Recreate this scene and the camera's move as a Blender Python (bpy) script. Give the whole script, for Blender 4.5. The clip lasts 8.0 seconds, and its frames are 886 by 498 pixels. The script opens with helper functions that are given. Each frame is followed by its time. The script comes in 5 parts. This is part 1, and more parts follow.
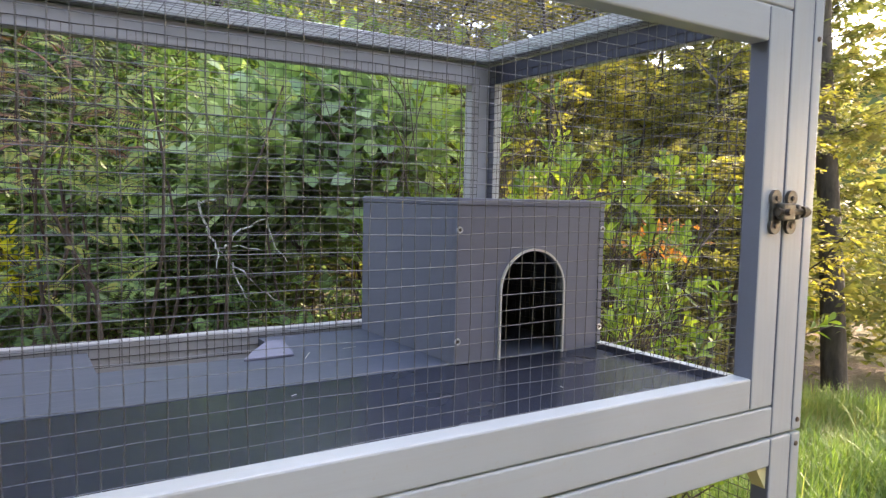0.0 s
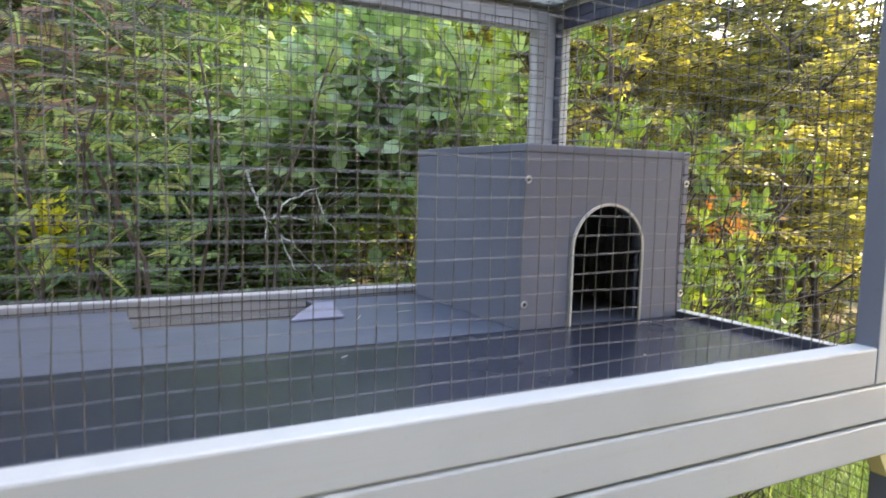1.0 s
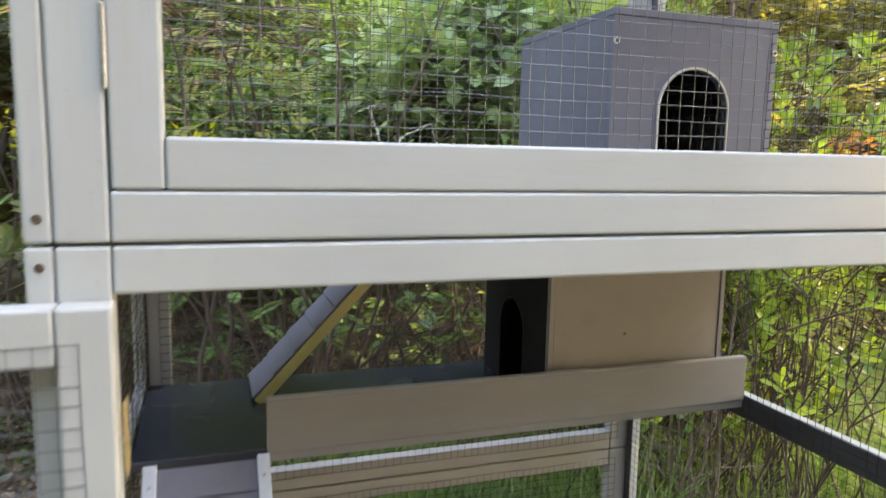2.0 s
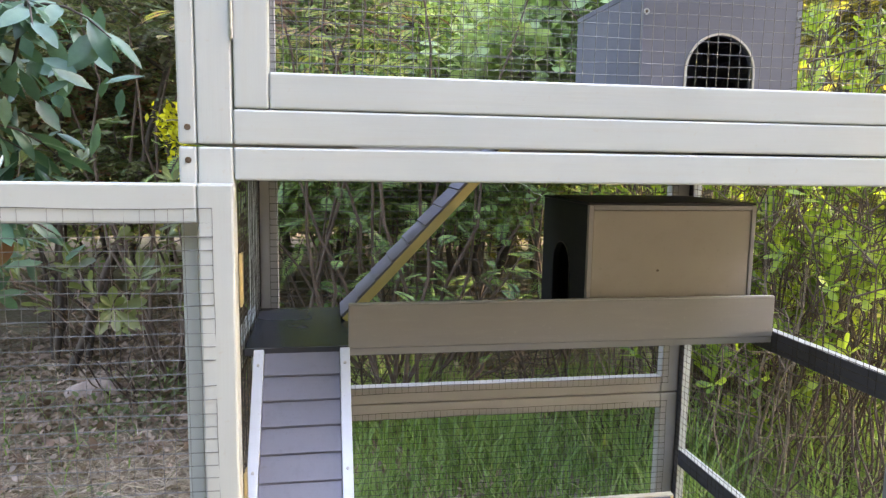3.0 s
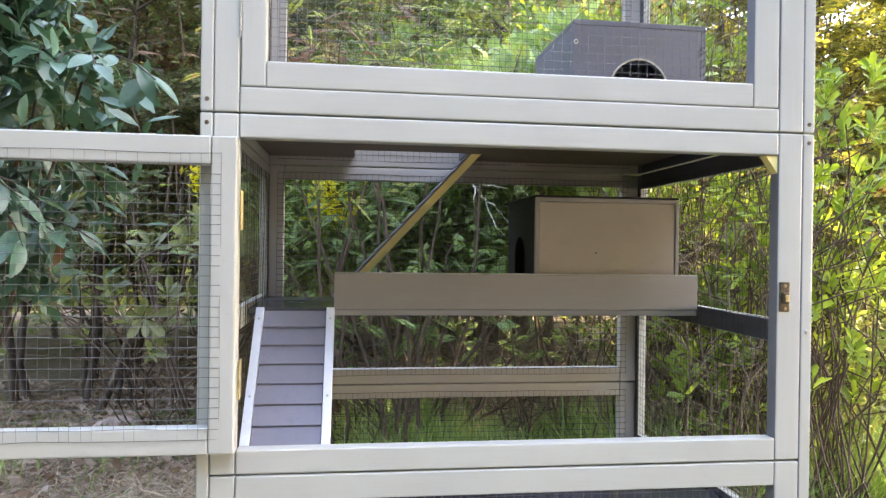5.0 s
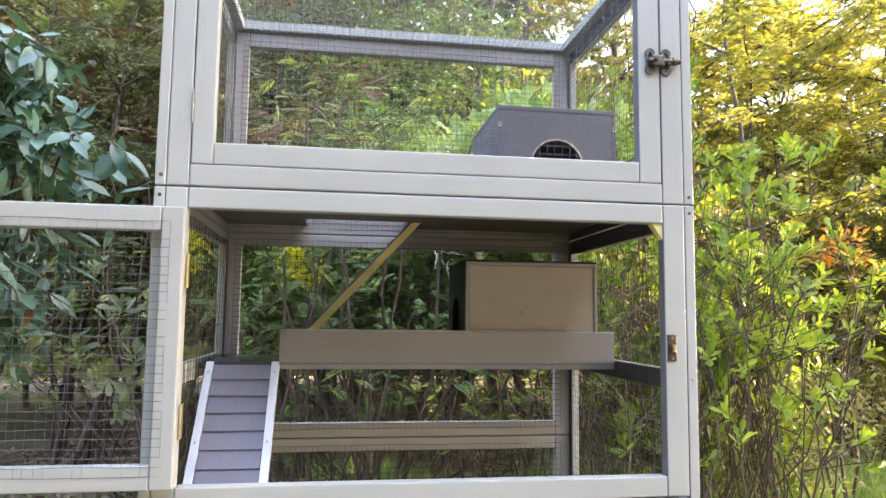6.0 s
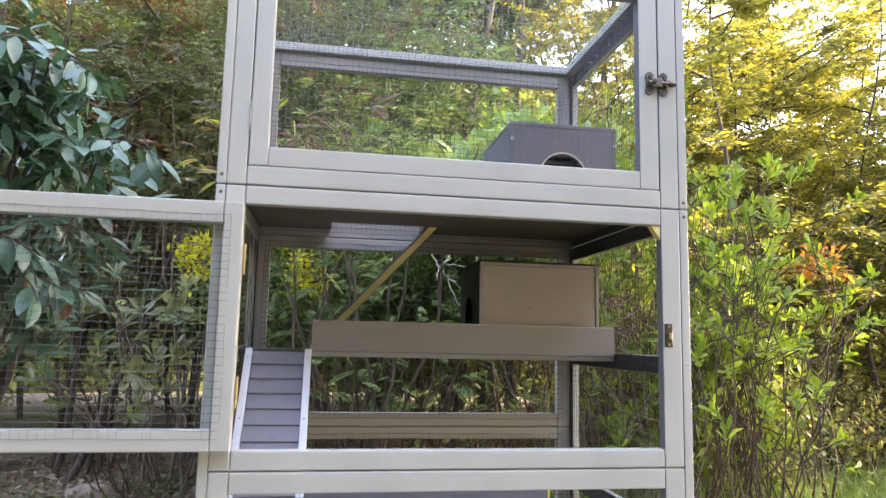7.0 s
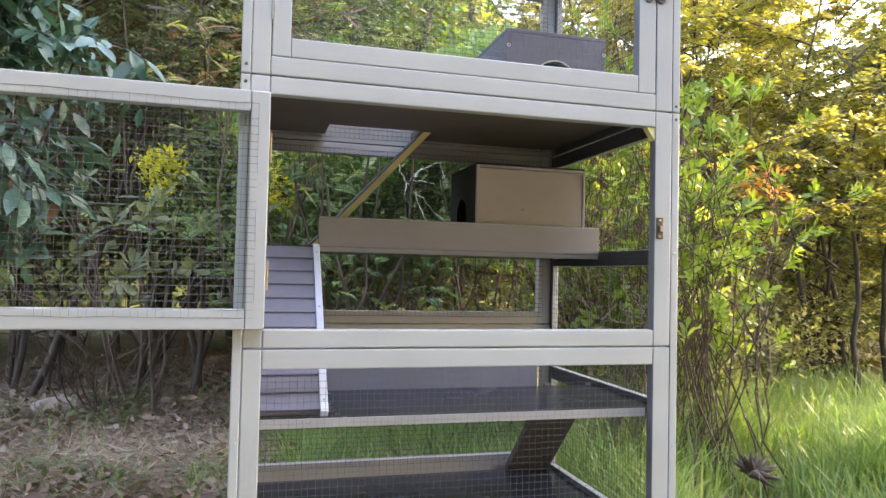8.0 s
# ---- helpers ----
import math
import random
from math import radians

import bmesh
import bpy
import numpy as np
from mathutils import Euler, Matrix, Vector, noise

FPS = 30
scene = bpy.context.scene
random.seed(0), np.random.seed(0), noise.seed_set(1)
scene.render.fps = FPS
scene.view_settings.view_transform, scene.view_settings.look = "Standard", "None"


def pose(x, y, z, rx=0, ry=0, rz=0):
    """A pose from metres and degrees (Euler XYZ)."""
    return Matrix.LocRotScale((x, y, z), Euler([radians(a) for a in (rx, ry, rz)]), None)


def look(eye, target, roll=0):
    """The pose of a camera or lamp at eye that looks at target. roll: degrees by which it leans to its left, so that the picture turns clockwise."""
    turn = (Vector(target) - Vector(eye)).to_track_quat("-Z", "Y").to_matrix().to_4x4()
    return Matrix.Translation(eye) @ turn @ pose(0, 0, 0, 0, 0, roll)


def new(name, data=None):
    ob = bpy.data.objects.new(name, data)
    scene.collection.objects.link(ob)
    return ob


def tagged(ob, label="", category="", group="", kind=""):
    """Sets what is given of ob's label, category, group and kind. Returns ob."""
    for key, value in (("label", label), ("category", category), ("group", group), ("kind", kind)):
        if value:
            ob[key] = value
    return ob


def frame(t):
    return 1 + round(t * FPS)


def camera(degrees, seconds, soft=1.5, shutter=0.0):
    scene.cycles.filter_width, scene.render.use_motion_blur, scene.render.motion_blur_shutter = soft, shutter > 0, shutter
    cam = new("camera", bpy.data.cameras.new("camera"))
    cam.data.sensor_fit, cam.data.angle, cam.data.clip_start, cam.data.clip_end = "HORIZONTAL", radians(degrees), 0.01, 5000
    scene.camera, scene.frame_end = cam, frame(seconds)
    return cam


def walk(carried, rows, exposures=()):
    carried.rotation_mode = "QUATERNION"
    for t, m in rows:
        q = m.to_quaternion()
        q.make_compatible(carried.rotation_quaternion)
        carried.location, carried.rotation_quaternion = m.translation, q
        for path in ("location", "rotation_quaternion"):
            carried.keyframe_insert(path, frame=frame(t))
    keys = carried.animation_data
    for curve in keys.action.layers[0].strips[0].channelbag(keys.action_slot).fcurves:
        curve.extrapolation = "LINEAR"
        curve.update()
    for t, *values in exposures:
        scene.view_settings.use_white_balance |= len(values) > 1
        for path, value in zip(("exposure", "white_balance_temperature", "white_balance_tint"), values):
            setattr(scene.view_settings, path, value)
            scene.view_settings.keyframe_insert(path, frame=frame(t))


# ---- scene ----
cam = camera(65.2, 8.0, soft=1.3, shutter=0.35)
PATH = [
    (0, (0.066, -0.429, 1.281), (1.125, 1.261, 1.138), 1.2),
    (0.5, (0.106, -0.37, 1.272), (1.117, 1.347, 1.096), 1.0),
    (1, (0.094, -0.346, 1.238), (1.034, 1.408, 1.044), 1.4),
    (1.5, (0.071, -0.371, 1.154), (0.879, 1.444, 0.925), 1.5),
    (2, (0.061, -0.48, 1.092), (0.694, 1.399, 0.829), 1.2),
    (2.2, (0.067, -0.543, 1.074), (0.605, 1.365, 0.808), 1.0),
    (3.3, (0.087, -0.7, 1.015), (0.401, 1.259, 0.765), 1.1),
    (3.5, (0.086, -0.711, 1.011), (0.396, 1.251, 0.776), 1.2),
    (4, (0.087, -0.787, 0.957), (0.396, 1.182, 0.792), 1.2),
    (4.2, (0.103, -0.821, 0.929), (0.401, 1.151, 0.79), 1.3),
    (5.3, (0.175, -0.971, 0.855), (0.424, 1.013, 0.892), 0.6),
    (5.5, (0.196, -0.999, 0.862), (0.456, 0.983, 0.933), 0.5),
    (5.6, (0.203, -1.01, 0.851), (0.471, 0.969, 0.958), 0.8),
    (6, (0.229, -1.073, 0.842), (0.521, 0.896, 1.036), 0.7),
    (6.5, (0.206, -1.156, 0.816), (0.527, 0.799, 1.091), 1.1),
    (7, (0.141, -1.197, 0.778), (0.471, 0.759, 1.038), 1.3),
    (7.5, (0.063, -1.201, 0.727), (0.476, 0.75, 0.878), 1.3),
    (8, (-0.014, -1.231, 0.696), (0.506, 0.699, 0.765), 1.3),
]
walk(cam, [(t, look(eye, target, roll)) for t, eye, target, roll in PATH],
     exposures=[(0.0, 3.65, 8200, 22), (1.0, 3.9, 8200, 20), (1.5, 3.87, 8500, 18), (2.2, 4.2, 8900, 19), (3.3, 4.38, 8500, 20), (5.5, 4.4, 8500, 21), (7.0, 4.15, 8400, 23), (8.0, 4.2, 8300, 22)])

# ---- sky and sun ----
SUN_AZ, SUN_EL = 95.0, 38.0          # azimuth from +y towards +x, elevation
world = bpy.data.worlds.new("World")
scene.world = world
world.use_nodes = True
wn = world.node_tree
wn.nodes.clear()
sky = wn.nodes.new("ShaderNodeTexSky")
sky.sky_type = 'NISHITA'
sky.sun_disc = False
sky.sun_elevation = radians(SUN_EL)
sky.sun_rotation = radians(SUN_AZ)
bg = wn.nodes.new("ShaderNodeBackground")
bg.inputs["Strength"].default_value = 0.15
wout = wn.nodes.new("ShaderNodeOutputWorld")
wn.links.new(sky.outputs[0], bg.inputs[0])
wn.links.new(bg.outputs[0], wout.inputs[0])
sun_data = bpy.data.lights.new("sun", 'SUN')
sun_data.energy = 1.3
sun_data.angle = radians(0.5)
sun_data.color = (1.0, 0.93, 0.8)
sun = new("sun", sun_data)
_d = Vector((math.sin(radians(SUN_AZ)) * math.cos(radians(SUN_EL)), math.cos(radians(SUN_AZ)) * math.cos(radians(SUN_EL)), math.sin(radians(SUN_EL))))
sun.matrix_world = look(_d * 20, (0, 0, 0))

# ---- materials ----
def nodes_of(name):
    m = bpy.data.materials.new(name)
    m.use_nodes = True
    t = m.node_tree
    return m, t, t.nodes["Principled BSDF"]


def ramp_node(t, stops):
    r = t.nodes.new("ShaderNodeValToRGB")
    e = r.color_ramp.elements
    while len(e) < len(stops):
        e.new(0.5)
    for el, (p, c) in zip(e, stops):
        el.position, el.color = p, (*c, 1)
    return r


def mixed(t, kind, fac, a, b):
    """A colour mix node; fac, a and b are values or sockets."""
    n = t.nodes.new("ShaderNodeMix")
    n.data_type, n.blend_type = 'RGBA', kind
    for sock, v in ((n.inputs[0], fac), (n.inputs[6], a), (n.inputs[7], b)):
        if isinstance(v, bpy.types.NodeSocket):
            t.links.new(v, sock)
        elif isinstance(v, (tuple, list)):
            sock.default_value = (*v, 1)
        else:
            sock.default_value = v
    return n.outputs[2]


def noise_node(t, scale, detail=4, stretch=(1, 1, 1), rough=0.55, offset=True):
    tc = t.nodes.new("ShaderNodeTexCoord")
    mp = t.nodes.new("ShaderNodeMapping")
    mp.inputs["Scale"].default_value = stretch
    t.links.new(tc.outputs["Object"], mp.inputs[0])
    n = t.nodes.new("ShaderNodeTexNoise")
    n.inputs["Scale"].default_value = scale
    n.inputs["Detail"].default_value = detail
    n.inputs["Roughness"].default_value = rough
    vec = mp.outputs[0]
    if offset:
        oi = t.nodes.new("ShaderNodeObjectInfo")
        mul = t.nodes.new("ShaderNodeMath")
        mul.operation = 'MULTIPLY'
        mul.inputs[1].default_value = 37.0
        t.links.new(oi.outputs["Random"], mul.inputs[0])
        add = t.nodes.new("ShaderNodeVectorMath")
        add.operation = 'ADD'
        t.links.new(vec, add.inputs[0])
        t.links.new(mul.outputs[0], add.inputs[1])
        vec = add.outputs[0]
    t.links.new(vec, n.inputs["Vector"])
    return n.outputs["Fac"]


def bump(t, b, height, strength=0.2, dist=0.002):
    n = t.nodes.new("ShaderNodeBump")
    n.inputs["Strength"].default_value = strength
    n.inputs["Distance"].default_value = dist
    t.links.new(height, n.inputs["Height"])
    t.links.new(n.outputs[0], b.inputs["Normal"])


def painted_wood(name, colour, dirt, rough, stretch, gloss=0.5, worn=0.35):
    """Brushed paint on timber: grain along the long axis, soft blotches and a little dirt."""
    m, t, b = nodes_of(name)
    grain = noise_node(t, 9, 5, stretch, 0.6)
    blotch = noise_node(t, 5.5, 3)
    speck = noise_node(t, 160, 2)
    r1 = ramp_node(t, [(0.38, (0.0, 0.0, 0.0)), (0.72, (1, 1, 1))])
    t.links.new(blotch, r1.inputs[0])
    col = mixed(t, 'MIX', r1.outputs[0], colour, tuple(c * 0.9 for c in colour))
    r2 = ramp_node(t, [(0.52, (0.0, 0.0, 0.0)), (0.8, (worn, worn, worn))])
    t.links.new(grain, r2.inputs[0])
    col = mixed(t, 'MIX', r2.outputs[0], col, dirt)
    r3 = ramp_node(t, [(0.66, (0, 0, 0)), (0.74, (0.4, 0.4, 0.4))])
    t.links.new(speck, r3.inputs[0])
    col = mixed(t, 'MIX', r3.outputs[0], col, dirt)
    t.links.new(col, b.inputs["Base Color"])
    rr = t.nodes.new("ShaderNodeMapRange")
    rr.inputs["To Min"].default_value, rr.inputs["To Max"].default_value = rough - 0.1, rough + 0.12
    t.links.new(blotch, rr.inputs[0])
    t.links.new(rr.outputs[0], b.inputs["Roughness"])
    b.inputs["Specular IOR Level"].default_value = gloss
    bump(t, b, grain, 0.25, 0.0012)
    return m


LIGHT = (0.44, 0.46, 0.432)
PAINT_X = painted_wood("pale_grey_paint_along_x", LIGHT, (0.42, 0.38, 0.31), 0.34, (0.6, 14, 14), 0.6)
PAINT_Y = painted_wood("pale_grey_paint_along_y", LIGHT, (0.42, 0.38, 0.31), 0.34, (14, 0.6, 14), 0.6)
PAINT_Z = painted_wood("pale_grey_paint_along_z", LIGHT, (0.42, 0.38, 0.31), 0.34, (14, 14, 0.6), 0.6)
# Darker, browner tone of the pale paint, for the rear frames and edging.
INNER_X = painted_wood("browner_inner_paint_along_x", (0.39, 0.375, 0.35), (0.3, 0.265, 0.22), 0.5, (0.6, 14, 14))
INNER_Z = painted_wood("browner_inner_paint_along_z", (0.39, 0.375, 0.35), (0.3, 0.265, 0.22), 0.5, (14, 14, 0.6))
# Near-black tone for -x rail faces, where shade is put into the colour.
NAVY = painted_wood("blue_black_shade", (0.065, 0.067, 0.092), (0.09, 0.085, 0.095), 0.5, (14, 0.6, 14), 0.4, 0.4)
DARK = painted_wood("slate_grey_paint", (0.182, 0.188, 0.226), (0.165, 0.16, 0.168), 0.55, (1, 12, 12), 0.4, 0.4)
TREAD = painted_wood("lilac_grey_tread_paint", (0.225, 0.222, 0.272), (0.165, 0.158, 0.18), 0.5, (9, 9, 1), 0.4, 0.4)
FLOOR_DARK = painted_wood("charcoal_floor_board", (0.025, 0.03, 0.044), (0.05, 0.055, 0.066), 0.24, (1, 10, 10), 0.42, 0.5)
FLOOR_GREY = painted_wood("slate_floor_board", (0.105, 0.118, 0.146), (0.15, 0.155, 0.165), 0.34, (1, 10, 10), 0.3, 0.5)
TAUPE = painted_wood("taupe_board", (0.265, 0.248, 0.238), (0.33, 0.31, 0.28), 0.5, (1, 9, 9), 0.4, 0.4)
TAN = painted_wood("tan_hardboard", (0.32, 0.28, 0.235), (0.24, 0.205, 0.17), 0.6, (2, 2, 3), 0.3, 0.4)
UNDERSIDE = painted_wood("brown_plywood_underside", (0.19, 0.155, 0.13), (0.11, 0.09, 0.075), 0.7, (0.8, 9, 9), 0.3, 0.5)
BROWN = painted_wood("dark_brown_board", (0.085, 0.068, 0.062), (0.05, 0.04, 0.036), 0.6, (2, 9, 9), 0.3, 0.5)
PINE = painted_wood("raw_pine", (0.93, 0.79, 0.36), (0.86, 0.7, 0.3), 0.6, (1, 9, 9), 0.3, 0.5)
BLACK = painted_wood("near_black_board", (0.012, 0.012, 0.015), (0.03, 0.03, 0.03), 0.6, (1, 9, 9), 0.3, 0.4)
RAW_EDGE = painted_wood("raw_cut_edge", (0.62, 0.58, 0.48), (0.45, 0.38, 0.28), 0.7, (6, 6, 6))
LIP = painted_wood("worn_grey_edge", (0.07, 0.07, 0.078), (0.12, 0.11, 0.1), 0.6, (6, 6, 6))


def metal(name, colour, rough, rust=None):
    m, t, b = nodes_of(name)
    n = noise_node(t, 120, 4)
    r = ramp_node(t, [(0.4, colour), (0.7, rust or tuple(c * 0.7 for c in colour))])
    t.links.new(n, r.inputs[0])
    t.links.new(r.outputs[0], b.inputs["Base Color"])
    b.inputs["Metallic"].default_value = 0.9
    b.inputs["Roughness"].default_value = rough
    return m


WIRE = metal("galvanised_wire", (0.21, 0.204, 0.194), 0.36, (0.13, 0.125, 0.115))
WIRE.node_tree.nodes["Principled BSDF"].inputs["Metallic"].default_value = 0.9
WIRE.node_tree.nodes["Principled BSDF"].inputs["Specular IOR Level"].default_value = 0.3
WIRE_OLD = metal("dulled_brown_wire", (0.085, 0.078, 0.07), 0.45, (0.05, 0.04, 0.034))
BRONZE = metal("antique_bronze", (0.16, 0.13, 0.1), 0.4, (0.07, 0.06, 0.05))
PEWTER = metal("dull_bronze", (0.17, 0.16, 0.145), 0.45, (0.1, 0.09, 0.075))
BRASS = metal("brass", (0.62, 0.5, 0.28), 0.4, (0.45, 0.34, 0.18))
STEEL = metal("zinc_screw", (0.6, 0.6, 0.58), 0.35)
CUP = metal("nickel_cup", (0.85, 0.85, 0.83), 0.3, (0.7, 0.7, 0.68))
RUST = metal("rusty_screw", (0.2, 0.15, 0.11), 0.6, (0.12, 0.08, 0.055))


def leafy(name, colours, rough=0.45, through_light=0.4, patch=1.2, sheen=0.4):
    """Leaves: colours vary leaf by leaf and in drifts; light shines through."""
    m, t, b = nodes_of(name)
    g = t.nodes.new("ShaderNodeNewGeometry")
    k = len(colours)
    r = ramp_node(t, [(i / (k - 1) if k > 1 else 0, c) for i, c in enumerate(colours)])
    mixv = t.nodes.new("ShaderNodeMath")
    mixv.operation = 'MULTIPLY_ADD'
    mixv.inputs[1].default_value = 0.55
    dn = noise_node(t, patch, 3)
    off = t.nodes.new("ShaderNodeMath")
    off.operation = 'MULTIPLY_ADD'
    off.inputs[1].default_value, off.inputs[2].default_value = 1.4, -0.45
    t.links.new(dn, off.inputs[0])
    t.links.new(g.outputs["Random Per Island"], mixv.inputs[0])
    t.links.new(off.outputs[0], mixv.inputs[2])
    t.links.new(mixv.outputs[0], r.inputs[0])
    fine = noise_node(t, 90, 3)
    col = mixed(t, 'MULTIPLY', 0.5, r.outputs[0], fine)
    t.links.new(col, b.inputs["Base Color"])
    b.inputs["Roughness"].default_value = rough
    b.inputs["Specular IOR Level"].default_value = sheen
    tr = t.nodes.new("ShaderNodeBsdfTranslucent")
    bright = mixed(t, 'MULTIPLY', 1.0, r.outputs[0], (1.5, 1.5, 0.8))
    t.links.new(bright, tr.inputs[0])
    mx = t.nodes.new("ShaderNodeMixShader")
    mx.inputs[0].default_value = through_light
    out = t.nodes["Material Output"]
    t.links.new(b.outputs[0], mx.inputs[1])
    t.links.new(tr.outputs[0], mx.inputs[2])
    t.links.new(mx.outputs[0], out.inputs[0])
    return m


GLOSSY_LEAF = leafy("glossy_blue_green_leaf", [(0.035, 0.1, 0.062), (0.066, 0.155, 0.1), (0.11, 0.215, 0.14)], 0.3, 0.15, 2.5, 0.4)
DARK_LEAF = leafy("dark_hedge_leaf", [(0.061, 0.127, 0.05), (0.12, 0.227, 0.073), (0.216, 0.339, 0.102), (0.339, 0.361, 0.127)], 0.42, 0.3)
PALE_LEAF = leafy("pale_climber_leaf", [(0.157, 0.28, 0.114), (0.316, 0.452, 0.21), (0.563, 0.667, 0.363)], 0.35, 0.3)
OLIVE_LEAF = leafy("olive_twiggy_leaf", [(0.085, 0.116, 0.054), (0.158, 0.189, 0.081), (0.232, 0.21, 0.12)], 0.5, 0.3)
FERN_LEAF = leafy("fern_leaflet", [(0.124, 0.223, 0.048), (0.25, 0.363, 0.081), (0.405, 0.391, 0.1), (0.436, 0.251, 0.164)], 0.5, 0.4)
GREEN_LEAF = leafy("bright_green_leaf", [(0.071, 0.13, 0.03), (0.142, 0.234, 0.042), (0.263, 0.364, 0.059), (0.397, 0.481, 0.077)], 0.4, 0.42, 2.2)
YELLOW_LEAF = leafy("yellow_green_leaf", [(0.095, 0.108, 0.049), (0.19, 0.193, 0.06), (0.339, 0.316, 0.072), (0.436, 0.36, 0.077)], 0.45, 0.48, 2.2)
FEATHER_GREEN = leafy("olive_green_leaflet", [(0.084, 0.114, 0.044), (0.174, 0.202, 0.072), (0.305, 0.3, 0.119), (0.279, 0.209, 0.124)], 0.45, 0.45, 1.6)
# Lighter, more translucent copy of the olive leaf, with sunlight put into its colour.
UNDER_LEAF = leafy("sunlit_olive_leaf", [(0.146, 0.172, 0.073), (0.264, 0.285, 0.118), (0.397, 0.343, 0.186)], 0.5, 0.45)
# Strong yellow that puts a sunlit patch into the leaf colour.
SPRIG_LEAF = leafy("sunlit_yellow_leaf", [(0.42, 0.42, 0.05), (0.62, 0.58, 0.06), (0.72, 0.62, 0.07)], 0.45, 0.5)
SAGE_LEAF = leafy("sage_green_leaf", [(0.082, 0.107, 0.05), (0.123, 0.156, 0.069), (0.18, 0.213, 0.098)], 0.45, 0.3)
BANK = leafy("distant_wood_mottle", [(0.041, 0.061, 0.024), (0.092, 0.121, 0.041), (0.142, 0.151, 0.061)], 0.9, 0.0, 3.0, 0.1)
DULL_FERN = leafy("dull_olive_leaflet", [(0.031, 0.039, 0.016), (0.052, 0.06, 0.025), (0.083, 0.074, 0.033), (0.099, 0.056, 0.039)], 0.5, 0.35)
ORANGE_LEAF = leafy("orange_autumn_leaf", [(0.3, 0.1, 0.03), (0.45, 0.17, 0.05), (0.5, 0.26, 0.07)], 0.5, 0.4)
CONIFER = leafy("conifer_needle", [(0.043, 0.076, 0.038), (0.076, 0.123, 0.051), (0.138, 0.17, 0.067), (0.192, 0.195, 0.085)], 0.55, 0.2, 0.9)
DARK_FERN = leafy("deep_green_leaflet", [(0.051, 0.113, 0.044), (0.102, 0.201, 0.066), (0.185, 0.309, 0.092), (0.329, 0.432, 0.124)], 0.4, 0.3, 2.5)
RED_LEAF = leafy("russet_leaf", [(0.145, 0.069, 0.044), (0.242, 0.109, 0.057), (0.193, 0.151, 0.073)], 0.5, 0.3)
GRASS = leafy("grass_blade", [(0.083, 0.174, 0.048), (0.15, 0.262, 0.075), (0.239, 0.359, 0.113), (0.394, 0.406, 0.203)], 0.5, 0.35, 2.0)
DRY_LEAF = leafy("curled_brown_leaf", [(0.08, 0.048, 0.036), (0.16, 0.1, 0.072), (0.272, 0.192, 0.144), (0.336, 0.256, 0.208)], 0.6, 0.15, 5.0)
STRAW_PALE = leafy("pale_dry_straw", [(0.23, 0.178, 0.138), (0.414, 0.333, 0.259), (0.632, 0.529, 0.425)], 0.7, 0.1, 4.0)
STRAW = leafy("dry_leaf_litter", [(0.12, 0.08, 0.06), (0.23, 0.158, 0.118), (0.38, 0.275, 0.21), (0.52, 0.41, 0.33)], 0.7, 0.1, 3.0)


def bark(name, a, b_):
    m, t, b = nodes_of(name)
    n = noise_node(t, 25, 5, (1, 1, 0.25), 0.65)
    r = ramp_node(t, [(0.35, a), (0.7, b_)])
    t.links.new(n, r.inputs[0])
    t.links.new(r.outputs[0], b.inputs["Base Color"])
    b.inputs["Roughness"].default_value = 0.85
    bump(t, b, n, 0.6, 0.006)
    return m


BARK = bark("grey_brown_bark", (0.05, 0.038, 0.028), (0.13, 0.105, 0.08))
DARK_BARK = bark("dark_limb_bark", (0.03, 0.022, 0.017), (0.085, 0.062, 0.046))
TWIG = bark("reddish_twig_bark", (0.05, 0.03, 0.022), (0.13, 0.09, 0.065))
DRY_TWIG = bark("dry_brown_twig", (0.12, 0.085, 0.06), (0.3, 0.235, 0.175))
PALE_TWIG = bark("bleached_twig", (0.55, 0.52, 0.47), (0.8, 0.77, 0.72))


def ground_material():
    m, t, b = nodes_of("soil_with_litter")
    big = noise_node(t, 1.3, 5, offset=False)
    fine = noise_node(t, 45, 6, rough=0.7, offset=False)
    r = ramp_node(t, [(0.3, (0.09, 0.065, 0.05)), (0.5, (0.2, 0.155, 0.12)), (0.72, (0.36, 0.29, 0.23))])
    t.links.new(fine, r.inputs[0])
    r2 = ramp_node(t, [(0.42, (0, 0, 0)), (0.6, (0.75, 0.75, 0.75))])
    t.links.new(big, r2.inputs[0])
    col = mixed(t, 'MIX', r2.outputs[0], r.outputs[0], (0.1, 0.11, 0.045))
    t.links.new(col, b.inputs["Base Color"])
    b.inputs["Roughness"].default_value = 0.95
    bump(t, b, fine, 0.8, 0.02)
    return m


SOIL = ground_material()

# ---- builders ----
def finish(name, bm, material, parent=None, label="", smooth=False):
    me = bpy.data.meshes.new(name)
    bm.to_mesh(me)
    bm.free()
    me.materials.append(material)
    if smooth:
        for p in me.polygons:
            p.use_smooth = True
    ob = new(name, me)
    if parent:
        ob.parent = parent
    if label:
        tagged(ob, label)
    return ob


part = finish


def box_into(bm, x0, x1, y0, y1, z0, z1, bevel=0.0015, m=None):
    r = bmesh.ops.create_cube(bm, size=1)
    vs = r["verts"]
    mat = Matrix.LocRotScale(((x0 + x1) / 2, (y0 + y1) / 2, (z0 + z1) / 2), None, (x1 - x0, y1 - y0, z1 - z0))
    bmesh.ops.transform(bm, matrix=(m @ mat) if m else mat, verts=vs)
    if bevel:
        es = list({e for v in vs for e in v.link_edges})
        bmesh.ops.bevel(bm, geom=es, offset=bevel, segments=2, profile=0.5, affect='EDGES')


